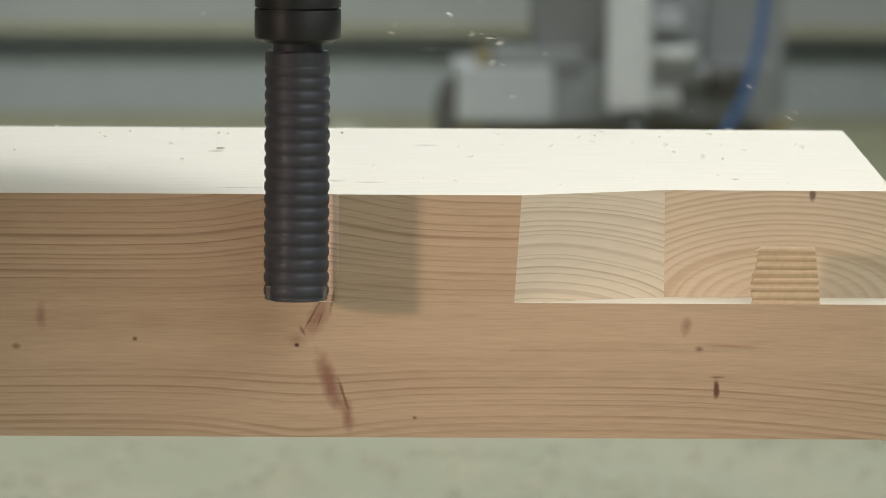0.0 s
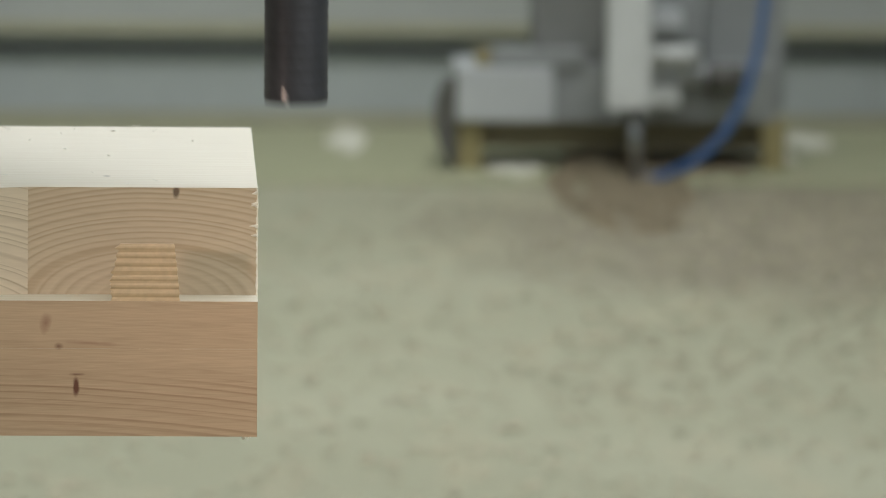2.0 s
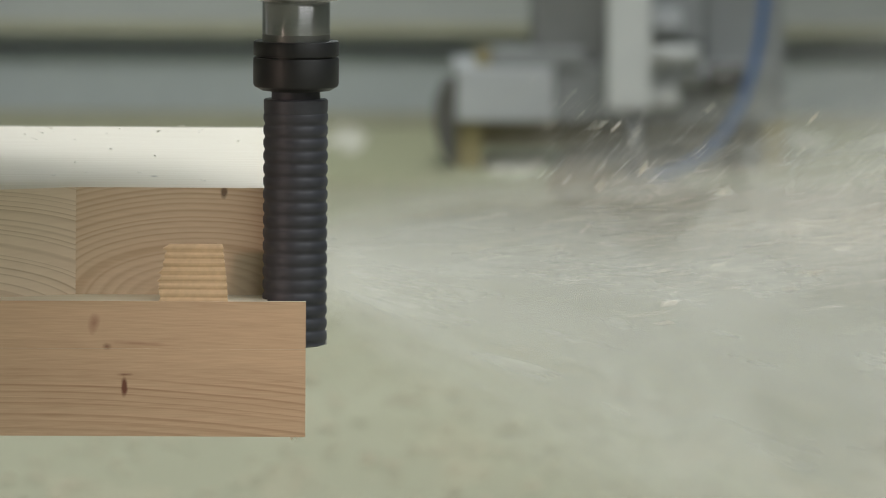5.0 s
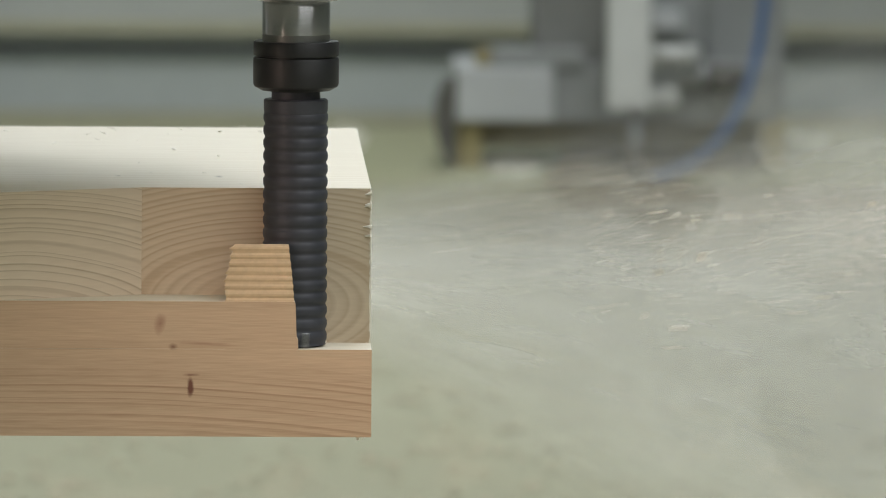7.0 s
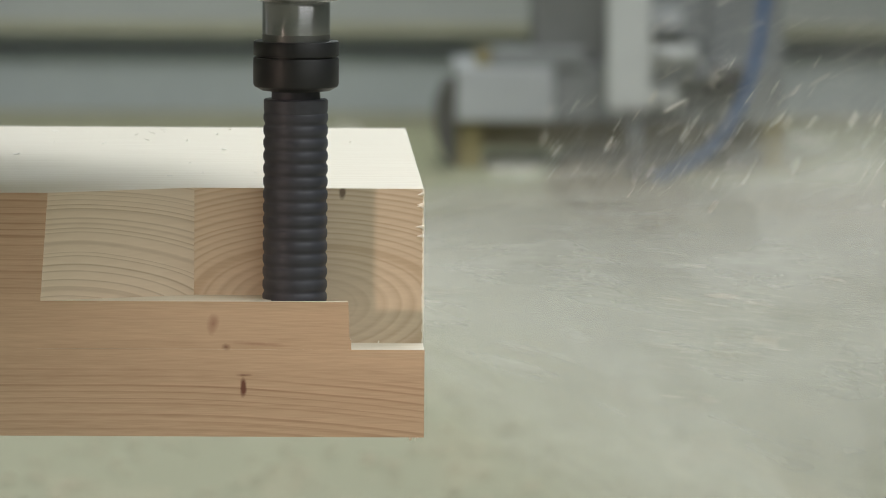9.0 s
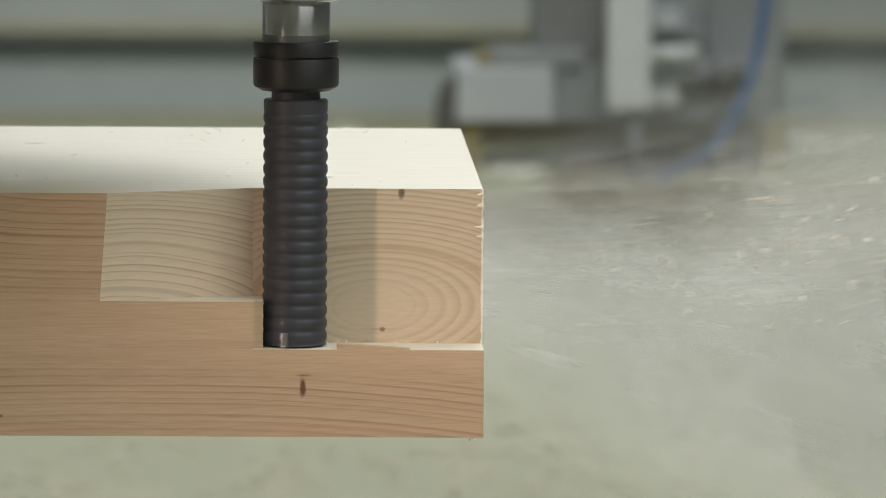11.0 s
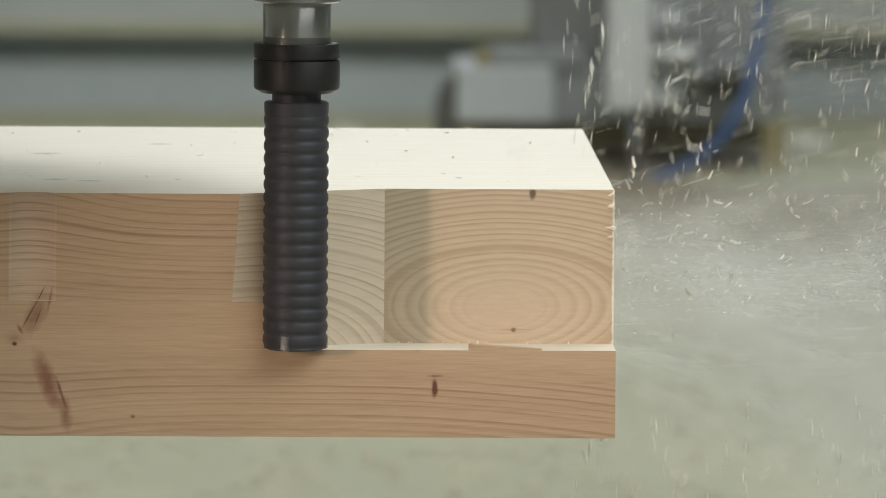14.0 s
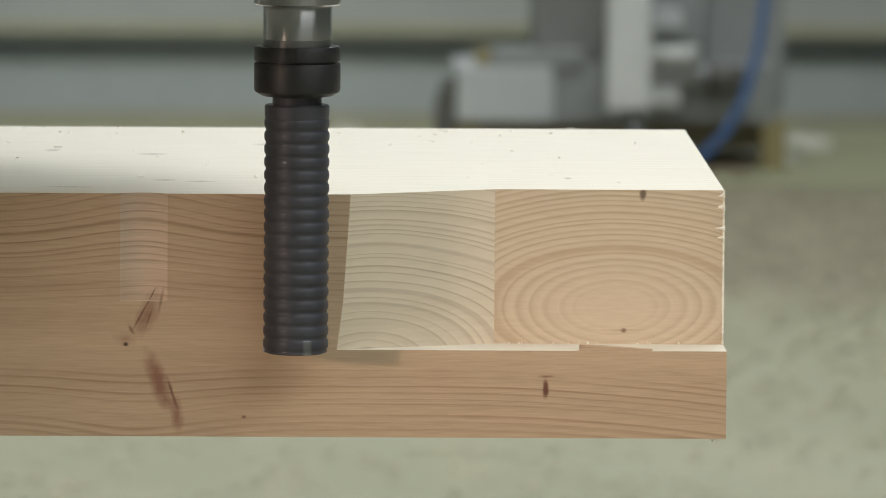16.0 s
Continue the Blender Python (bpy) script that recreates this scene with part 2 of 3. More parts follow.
def box(x0, x1, y0, y1, z0, z1, bevel=0.0, bm=None):
    made = bm is None
    bm = bmesh.new() if made else bm
    m = Matrix.Translation(((x0 + x1) / 2, (y0 + y1) / 2, (z0 + z1) / 2)) @ Matrix.Diagonal((x1 - x0, y1 - y0, z1 - z0, 1))
    vs = bmesh.ops.create_cube(bm, size=1.0, matrix=m)["verts"]
    if bevel:
        bmesh.ops.bevel(bm, geom=list({e for v in vs for e in v.link_edges}), offset=bevel, segments=2, affect="EDGES", profile=0.5)
    return bm


def lathe(profile, steps=64):
    """A turned solid about z from (radius, height) pairs."""
    bm = bmesh.new()
    rings = []
    for r, z in profile:
        rings.append([bm.verts.new((r * math.cos(2 * math.pi * i / steps), r * math.sin(2 * math.pi * i / steps), z)) for i in range(steps)])
    for a, b in zip(rings, rings[1:]):
        for i in range(steps):
            f = bm.faces.new((a[i], a[(i + 1) % steps], b[(i + 1) % steps], b[i]))
            f.smooth = True
    bm.faces.new(rings[-1])
    bm.faces.new(list(reversed(rings[0])))
    bmesh.ops.recalc_face_normals(bm, faces=bm.faces)
    for e in bm.edges:
        if e.calc_face_angle(0.0) > 0.6:
            e.smooth = False
    return bm


def prism(bm, pts, z0, z1, mats=None, cap_top=True, cap_bottom=True, head=None):
    """Walls over a plan outline, counter-clockwise; mats: one index per wall."""
    lo = [bm.verts.new((x, y, z0)) for x, y in pts]
    hi = [bm.verts.new((x, y, z1)) for x, y in (head or pts)]
    n = len(pts)
    for i in range(n):
        f = bm.faces.new((lo[i], lo[(i + 1) % n], hi[(i + 1) % n], hi[i]))
        f.material_index = mats[i] if mats else 0
    if cap_top:
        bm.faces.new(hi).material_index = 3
    if cap_bottom:
        bm.faces.new(list(reversed(lo))).material_index = 3
    return bm


# ---- hall ----
WALL_Y = 14.64
M_FLOOR = None


def floor_material():
    n = Nodes("dusty_green_floor", 0.75)
    wide, mid, fine = n.noise(0.7, detail=3.0), n.noise(7.0, n.scaled(1.0, 0.25, 1.0), 4.0), n.noise(60.0, n.scaled(1.0, 0.3, 1.0), 3.0)
    c = n.ramp(wide, [(0.3, (0.335, 0.325, 0.225)), (0.7, (0.39, 0.38, 0.275))])
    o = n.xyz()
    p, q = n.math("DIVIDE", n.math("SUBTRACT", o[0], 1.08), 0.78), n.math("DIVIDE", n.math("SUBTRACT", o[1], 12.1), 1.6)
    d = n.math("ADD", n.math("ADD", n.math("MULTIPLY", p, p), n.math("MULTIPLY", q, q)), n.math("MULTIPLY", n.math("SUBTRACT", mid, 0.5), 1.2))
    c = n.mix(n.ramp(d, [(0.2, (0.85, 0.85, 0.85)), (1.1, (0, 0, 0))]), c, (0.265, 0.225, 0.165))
    c = n.mix(n.ramp(mid, [(0.52, (0, 0, 0)), (0.68, (0.35, 0.35, 0.35))]), c, (0.45, 0.39, 0.27))
    c = n.mix(n.ramp(fine, [(0.60, (0, 0, 0)), (0.75, (0.18, 0.18, 0.18))]), c, (0.28, 0.26, 0.17))
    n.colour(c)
    n.bump(fine, 0.3, 0.004)
    return n.mat


def build_hall():
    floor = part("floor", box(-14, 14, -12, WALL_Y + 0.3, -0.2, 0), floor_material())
    tagged(floor, "pale green hall floor dusted with sawdust", kind="structure")
    wall_mat = speckled("hall_wall_paint", (0.36, 0.40, 0.38), 0.6, amount=0.08, scale=3.0)
    strip = part("floor_strip", box(-14, 14, 13.12, WALL_Y - 0.1, 0.0, 0.004), speckled("yellow_green_floor_paint", (0.37, 0.37, 0.235), 0.7, amount=0.10, scale=6.0))
    tagged(strip, "yellow-green painted floor strip along the machine bed", kind="structure")
    for name, dims in (("wall_north", (-14, 14, WALL_Y + 0.3, WALL_Y + 0.5, 0, 7)), ("wall_south", (-14, 14, -12.2, -12, 0, 7)),
                       ("wall_west", (-14.2, -14, -12, WALL_Y + 0.3, 0, 7)), ("wall_east", (14, 14.2, -12, WALL_Y + 0.3, 0, 7))):
        tagged(part(name, box(*dims), wall_mat), "plain grey-green painted hall wall", kind="structure")
    # unseen partitions added on either side of the far bay to shade its edges
    for name, a, b in (("shade_partition_1", -0.67, -0.47), ("shade_partition_2", 1.56, 1.76)):
        tagged(part(name, box(a, b, 6.6, WALL_Y - 0.12, 0.0, 3.9), wall_mat), "unseen grey-green partition added to shade the far bay", kind="structure")
    tagged(part("ceiling", box(-14.2, 14.2, -12.2, WALL_Y + 0.5, 7.0, 7.2), speckled("ceiling_paint", (0.6, 0.62, 0.6), 0.8, scale=2.0)),
           "plain pale hall ceiling", kind="structure")


build_hall()


# ---- background machine: long guide bed and clamp trolley ----
B = 0.001155          # metre per step at the far side


def fx(x):
    return -0.4152 + x * B


def fz(y):
    return (222 - y) * B


def build_far_bed():
    bed = tagged(new("guide_bed"), "long grey-blue steel machine guide bed at the far wall", "machine bed")
    y0, y1 = WALL_Y - 0.05, WALL_Y + 0.28
    blue = speckled("bed_blue_grey_paint", (0.40, 0.43, 0.435), 0.5, amount=0.08, scale=8.0)
    green = speckled("bed_green_grey_paint", (0.42, 0.435, 0.42), 0.5, amount=0.1, scale=6.0)
    board = speckled("dusty_board", (0.37, 0.36, 0.27), 0.7, amount=0.12, scale=14.0)
    dark = speckled("rail_groove_paint", (0.17, 0.19, 0.18), 0.6, amount=0.2, scale=14.0)
    part("base_board", box(-6, 8, y0 - 0.04, y1, 0.0, fz(196), 0.004), board, bed, "dusty yellow-green base board")
    part("lower_panel", box(-6, 8, y0, y1, fz(196), fz(98), 0.004), blue, bed, "blue-grey steel panel")
    part("rail_groove", box(-6, 8, y0 + 0.06, y1, fz(98), fz(78), 0.0), dark, bed, "dark groove under the guide rail")
    part("upper_panel", box(-6, 8, y0 + 0.01, y1, fz(78), 0.95, 0.004), green, bed, "grey-green steel panel")
    part("wood_strip", box(-6, 8, y0 - 0.012, y0 + 0.012, fz(60), fz(36), 0.003), board, bed, "beige dusty strip on the panel")
    part("lower_strip", box(-6, 8, y0 - 0.016, y0 + 0.004, fz(96), fz(90), 0.001), dark, bed, "dark rail edge")


def tube(pts, radius, name):
    cu = bpy.data.curves.new(name, "CURVE")
    cu.dimensions, cu.bevel_depth, cu.bevel_resolution = "3D", radius, 4
    sp = cu.splines.new("NURBS")
    sp.points.add(len(pts) - 1)
    for p, c in zip(sp.points, pts):
        p.co = (*c, 1)
    sp.use_endpoint_u, sp.order_u = True, 4
    return cu


def rod(axis, c, r, a, b, steps=24):
    bm = bmesh.new()
    turn = {"x": Euler((0, math.pi / 2, 0)), "y": Euler((math.pi / 2, 0, 0)), "z": Euler((0, 0, 0))}[axis].to_matrix().to_4x4()
    mid = {"x": ((a + b) / 2, c[0], c[1]), "y": (c[0], (a + b) / 2, c[1]), "z": (c[0], c[1], (a + b) / 2)}[axis]
    bmesh.ops.create_cone(bm, cap_ends=True, segments=steps, radius1=r, radius2=r, depth=abs(b - a), matrix=Matrix.Translation(mid) @ turn)
    for f in bm.faces:
        f.smooth = len(f.verts) == 4
    return bm


TX0 = -0.397
TB = 0.0010920         # the same at the trolley


def tx(x):
    return TX0 + x * TB


def tz(y):
    return (303 - y) * TB


def build_trolley():
    tr = tagged(new("clamp_trolley"), "grey steel clamp trolley with pneumatic cylinder on yellow feet", "machine trolley")
    y1 = 13.80
    y0 = 13.45
    grey = speckled("trolley_light_grey", (0.50, 0.515, 0.53), 0.45, amount=0.07, scale=15.0)
    mid = speckled("trolley_mid_grey", (0.285, 0.295, 0.295), 0.5, amount=0.1, scale=15.0)
    dark = speckled("trolley_dark_grey", (0.20, 0.20, 0.195), 0.5, amount=0.15, scale=20.0)
    rubber = speckled("black_rubber", (0.11, 0.105, 0.095), 0.7, amount=0.2, scale=30.0)
    ochre = speckled("ochre_foot_paint", (0.30, 0.25, 0.12), 0.6, amount=0.15, scale=25.0)
    part("side_plate", box(tx(806), tx(978), y0, y1, tz(214), tz(118), 0.004), grey, tr, "light grey steel plate")
    part("chassis", box(tx(978), tx(1372), y0 + 0.02, y1, tz(216), tz(112), 0.004), mid, tr, "grey steel chassis")
    # brown block put where the shade under the chassis falls
    part("under_shade", box(tx(812), tx(1384), y0 + 0.10, y1, tz(266), tz(216), 0.003), speckled("under_shade_brown", (0.28, 0.245, 0.165), 0.7, amount=0.25, scale=20.0), tr, "brown block standing in for the shade under the trolley")
    part("upright_box", box(tx(946), tx(1072), y0 + 0.05, y1, tz(112), 0.62, 0.004), dark, tr, "dark grey upright housing")
    part("bracket", box(tx(868), tx(1030), y0 + 0.01, y0 + 0.15, tz(117), tz(86), 0.003), mid, tr)
    part("block", box(tx(842), tx(866), y0 + 0.03, y0 + 0.12, tz(117), tz(88), 0.002), ochre, tr)
    part("side_cover", box(tx(1150), tx(1245), y0 + 0.06, y1, tz(76), 0.62, 0.004), mid, tr)
    part("back_cover", box(tx(1245), tx(1392), y0 + 0.12, y1, tz(200), 0.62, 0.004), mid, tr)
    for a, b in ((808, 852), (1348, 1390)):
        part("foot", box(tx(a), tx(b), y0 + 0.02, y0 + 0.09, 0.0, tz(212), 0.004, ), ochre, tr, "ochre-painted foot")
    bump = bmesh.new()
    side = [(806, 135), (784, 146), (770, 180), (768, 220), (776, 262), (792, 288), (806, 296)]
    near, rear = ([bump.verts.new((tx(a), y, tz(b))) for a, b in side] for y in (y0 + 0.01, y0 + 0.10))
    bump.faces.new(near)
    bump.faces.new(list(reversed(rear)))
    for i in range(len(side)):
        bump.faces.new((near[i], near[(i + 1) % len(side)], rear[(i + 1) % len(side)], rear[i]))
    bmesh.ops.recalc_face_normals(bump, faces=bump.faces)
    part("wiper", bump, rubber, tr, "black rubber wiper")
    post = part("cylinder_body", box(tx(1072), tx(1146), y0 - 0.09, y0 - 0.005, tz(190), 0.62, 0.004), M_PAINT, tr, "white-painted pneumatic cylinder")
    part("piston_rod", rod("z", (tx(1122), y0 - 0.05), 0.012, tz(305), tz(190)), M_CHROME, post, "grey steel rod")
    part("rod_end", rod("z", (tx(1136), y0 - 0.05), 0.020, tz(326), tz(302)), rubber, post, "black hose connector")
    post.location = (-0.014, -0.28, 0.025)
    part("cylinder_arm", box(tx(1084) - 0.014, tx(1136) - 0.014, y0 - 0.30, y0 + 0.06, tz(40), tz(-30), 0.003), mid, tr)
    part("air_pipe", rod("x", (y0 - 0.03, tz(93)), 0.020, tx(1146), tx(1232)), M_PAINT, tr, "white air pipe")
    part("valve", rod("x", (y0 - 0.01, tz(135)), 0.026, tx(1248), tx(1312)), rubber, tr, "black valve")
    part("clevis", box(tx(1148), tx(1198), y0 - 0.05, y0 + 0.06, tz(184), tz(150), 0.004), M_PAINT, tr)
    part("clevis_pin", rod("x", (y0, tz(130)), 0.018, tx(1148), tx(1250)), grey, tr)
    part("upper_clevis", box(tx(1152), tx(1204), y0 - 0.03, y0 + 0.06, tz(52), tz(18), 0.004), grey, tr)
    blue = speckled("blue_hose_rubber", (0.055, 0.13, 0.32), 0.4, amount=0.15, scale=40.0)
    pts = [(tx(1140), y0 - 0.06, tz(314)), (tx(1185), y0 - 0.08, tz(304)), (tx(1250), y0 - 0.09, tz(268)), (tx(1306), y0 - 0.08, tz(190)),
           (tx(1334), y0 - 0.06, tz(90)), (tx(1348), y0 - 0.05, tz(-10)), (tx(1352), y0 - 0.02, tz(-160)), (tx(1340), y0 + 0.1, 0.55)]
    cu = tube(pts, 0.0088, "air_hose")
    cu.materials.append(blue)
    hose = new("air_hose", cu)
    hose.parent = tr
    hose.location = (-0.014, -0.28, 0.025)
    tagged(hose, "blue rubber air hose")


def heap(name, cx, cy, rx, ry, h, material, label, seed):
    bm = bmesh.new()
    bmesh.ops.create_grid(bm, x_segments=36, y_segments=36, size=1.0)
    for v in bm.verts:
        r = v.co.length
        k = 1 - r + 0.75 * noise.noise((v.co.x * 3.1 + seed, v.co.y * 3.1, 0)) + 0.35 * noise.noise((v.co.x * 9 + seed, v.co.y * 9, 2))
        v.co = Vector((cx + v.co.x * rx, cy + v.co.y * ry, h * min(k, 0.6) - 0.002 - (0.03 if r > 0.95 else 0.0)))
    for f in bm.faces:
        f.smooth = True
    return tagged(part(name, bm, material), label, "sawdust heap", kind="stuff")


def build_floor_dust():
    brown = speckled("damp_brown_sawdust", (0.20, 0.158, 0.10), 0.9, amount=0.3, scale=30.0, bump=0.004)
    pale = speckled("pale_floor_patch", (0.72, 0.70, 0.60), 0.9, amount=0.1, scale=30.0, bump=0.004)
    heap("floor_heap", tx(1080), 13.1, 0.145, 1.15, 0.035, brown, "brown sawdust heap on the floor under the trolley", 1.0)
    heap("floor_heap", tx(1190), 13.75, 0.24, 0.55, 0.025, brown, "brown sawdust spread on the floor under the trolley", 4.0)
    heap("floor_heap", tx(905), 13.55, 0.07, 0.30, 0.02, pale, "pale mound on the floor", 7.0)
    heap("floor_heap", tx(1465), 14.2, 0.06, 0.30, 0.02, pale, "pale mound on the floor", 9.0)
    # this mound's pale colour stands for light reflected off the floor
    heap("floor_heap", tx(625), 14.2, 0.05, 0.45, 0.02, pale, "pale mound on the floor", 11.0)
    heap("floor_heap", tx(1360), 13.9, 0.10, 0.40, 0.02, pale, "pale mound on the floor", 13.0)
    rng = random.Random(5)

    def scatter(name, count, near, material, label, category):
        """Flat crumbs trodden on the floor, joined in one mesh."""
        vs, fs = [], []
        for i in range(count):
            x, y = (rng.gauss(0.95, 0.28), rng.gauss(11.3, 1.3)) if i % 3 < near else (rng.uniform(-0.35, 1.35), rng.uniform(7.2, 13.4))
            s, a = rng.uniform(0.004, 0.012), rng.uniform(0, 6.3)
            u, w = Vector((math.cos(a), math.sin(a), 0)) * s * rng.uniform(0.5, 1.0), Vector((-math.sin(a), math.cos(a), 0)) * s * 1.2
            c, k = Vector((x, y, 0.0045)), len(vs)
            skew = rng.uniform(0.5, 1.0)
            for z in (0.0, 0.0016):
                up = Vector((0, 0, z))
                vs += [c - u - w + up, c + u * skew - w * 0.8 + up, c + u + w * skew + up, c - u * 0.7 + w + up]
            fs += [(k + 4, k + 5, k + 6, k + 7)] + [(k + e, k + (e + 1) % 4, k + 4 + (e + 1) % 4, k + 4 + e) for e in range(4)]
        me = bpy.data.meshes.new(name)
        me.from_pydata(vs, [], fs)
        me.materials.append(material)
        tagged(new(name, me), label, category, kind="stuff")

    scatter("floor_chips", 2000, 1, speckled("trodden_chips", (0.58, 0.52, 0.385), 0.8, amount=0.25, scale=8.0), "scattered tan wood chips on the floor", "wood chips")
    scatter("floor_bark", 260, 1, speckled("trodden_bark", (0.335, 0.31, 0.215), 0.8, amount=0.3, scale=8.0), "scattered dark bark crumbs on the floor", "bark crumbs")


build_far_bed()
build_trolley()
build_floor_dust()

def shaving(bm, rng, centre, size, flat=False, slim=1.0):
    """A curled shaving: a short bent strip with thickness."""
    n = 4
    curl = rng.uniform(0.4, 2.2)
    turn = Euler((rng.uniform(0, 6.3), rng.uniform(0, 6.3), rng.uniform(0, 6.3))).to_matrix()
    if flat:
        turn, curl = Euler((rng.uniform(-0.3, 0.3), rng.uniform(-0.3, 0.3), rng.uniform(0, 6.3))).to_matrix(), rng.uniform(0.2, 0.8)
    wide, thick = size * rng.uniform(0.25, 0.6) * slim, size * 0.06
    rows = []
    for i in range(n + 1):
        a = curl * (i / n - 0.5)
        r = size / curl
        p, q = Vector((r * math.sin(a), 0, r * (1 - math.cos(a)))), Vector((-math.sin(a), 0, math.cos(a)))
        taper = 1 - 0.6 * abs(i / n - 0.4)
        rows.append([bm.verts.new(centre + turn @ (p + q * o + Vector((0, s * wide * taper / 2, 0)))) for o, s in ((0, -1), (0, 1), (thick, 1), (thick, -1))])
    for a, b in zip(rows, rows[1:]):
        for i in range(4):
            bm.faces.new((a[i], a[(i + 1) % 4], b[(i + 1) % 4], b[i]))
    bm.faces.new(rows[-1])
    bm.faces.new(list(reversed(rows[0])))


# ---- beam ----
BEAM_H, BEAM_W, BEAM_L = 0.1595, 0.577, 3.2
LEDGE_1, LEDGE_2, DEPTH, LIP = 0.0888, 0.0575, 0.0485, 0.0055
SLANT_A, SLANT_B = -0.2515, -0.1510        # where the slanting face starts and meets the back face


def cut_depth(x):
    return max(0.0, min(DEPTH, DEPTH * (x - SLANT_A) / (SLANT_B - SLANT_A)))


def build_beam():
    beam = tagged(new("timber_beam"), "pale spruce glulam beam with a stepped notch milled in its end", "timber beam")
    bm = bmesh.new()
    low = [(-BEAM_L, 0), (0, 0), (0, BEAM_W), (-BEAM_L, BEAM_W)]
    prism(bm, low, 0, LEDGE_2, [0, 3, 3, 3], cap_top=False)
    mid = [(-BEAM_L, 0), (SLANT_A - 0.004, 0), (SLANT_B, DEPTH), (0, DEPTH), (0, BEAM_W), (-BEAM_L, BEAM_W)]
    prism(bm, mid, LEDGE_2, LEDGE_1, [0, 2, 1, 3, 3, 3], False, False, [mid[0], (SLANT_A, 0)] + mid[2:])
    # the trial cut: a shallow arc as wide as the cutter leaves it
    arc = []
    for i in range(13):
        x = -0.3975 + 0.031 * i / 12
        arc.append((x, 0.0 if i in (0, 12) else math.sqrt(0.0213 ** 2 - (x + 0.3820) ** 2) - 0.0146))
    top = [(-BEAM_L, 0)] + arc + [(SLANT_A, 0), (SLANT_B, DEPTH), (0, DEPTH), (0, BEAM_W), (-BEAM_L, BEAM_W)]
    head = [((SLANT_A + 0.0045, 0) if p == (SLANT_A, 0) else p) for p in top]
    prism(bm, top, LEDGE_1, BEAM_H, [0] + [4] * 12 + [0, 2, 1, 3, 3, 3], True, False, head)
    for z, pts in ((LEDGE_2, [(SLANT_A - 0.004, 0), (0, 0), (0, DEPTH), (SLANT_B, DEPTH)]), (LEDGE_1, [arc[0]] + arc[:0:-1])):
        bm.faces.new([bm.verts.new((x, y, z)) for x, y in pts]).material_index = 3
    for f in bm.faces:
        f.smooth = f.material_index == 4
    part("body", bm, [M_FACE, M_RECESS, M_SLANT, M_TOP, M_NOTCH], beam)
    # a thin splinter left standing on the lower ledge
    bm = bmesh.new()
    a, b = -0.0965, -0.0485
    lo = [bm.verts.new(p) for p in ((a, 0.0002, LEDGE_2), (b, 0.0002, LEDGE_2), (b, LIP, LEDGE_2), (a, LIP, LEDGE_2))]
    hi = [bm.verts.new(p) for p in ((a, 0.0002, LEDGE_2 + 0.0042), (b, 0.0002, LEDGE_2 + 0.0010), (b, LIP, LEDGE_2 + 0.0012), (a, LIP, LEDGE_2 + 0.0044))]
    bm.faces.new(hi)
    for i in range(4):
        bm.faces.new((lo[i], lo[(i + 1) % 4], hi[(i + 1) % 4], hi[i]))
    part("splinter", bm, M_FACE, beam, "thin splinter left on the ledge")
    # torn fibres at the end of the notch
    rng = random.Random(3)
    for z0, n in ((0.1515, 4), (0.1325, 3)):
        bm = bmesh.new()
        for i in range(n):
            z, long, thick = z0 + rng.uniform(-0.0045, 0.0045), rng.uniform(0.0028, 0.0062), rng.uniform(0.0008, 0.0020)
            m = Matrix.Translation((0.0004 - long / 2, DEPTH - 0.0008, z)) @ Euler((rng.uniform(0, 6.3), 0, 0)).to_matrix().to_4x4() @ Euler((0, -math.pi / 2 + rng.uniform(-0.7, 0.7), 0)).to_matrix().to_4x4()
            bmesh.ops.create_cone(bm, cap_ends=True, segments=5, radius1=thick, radius2=0.0002, depth=long, matrix=m)
        part("torn_fibre", bm, M_CHIP, beam, "pale torn wood fibres")
    bm = bmesh.new()
    prev = None
    for i in range(61):
        z = LEDGE_2 + (BEAM_H - LEDGE_2) * i / 60
        w = rng.uniform(0.0, 0.0007)
        row = [bm.verts.new(p) for p in ((-0.0004 - w, DEPTH - 0.0003, z), (0.0002 + w * 0.5, DEPTH - 0.0002, z), (0.0003, DEPTH + 0.004, z))]
        if prev:
            for k in range(2):
                bm.faces.new((prev[k], prev[k + 1], row[k + 1], row[k]))
        prev = row
    part("frayed_edge", bm, M_CHIP, beam, "pale frayed wood edge")
    bm = bmesh.new()
    for i in range(15):
        x = -rng.uniform(0.002, 0.15)
        shaving(bm, rng, Vector((x, DEPTH - rng.uniform(0.0005, 0.006), LEDGE_2 + 0.0007)), rng.uniform(0.0010, 0.0026))
    for i in range(4):
        shaving(bm, rng, Vector((-rng.uniform(0.002, 0.01), 0.004, -0.0008)), rng.uniform(0.002, 0.004))
    part("loose_fibre", bm, M_CHIP, beam, "small pale fibres clinging to the cut")
    return beam


BEAM = build_beam()
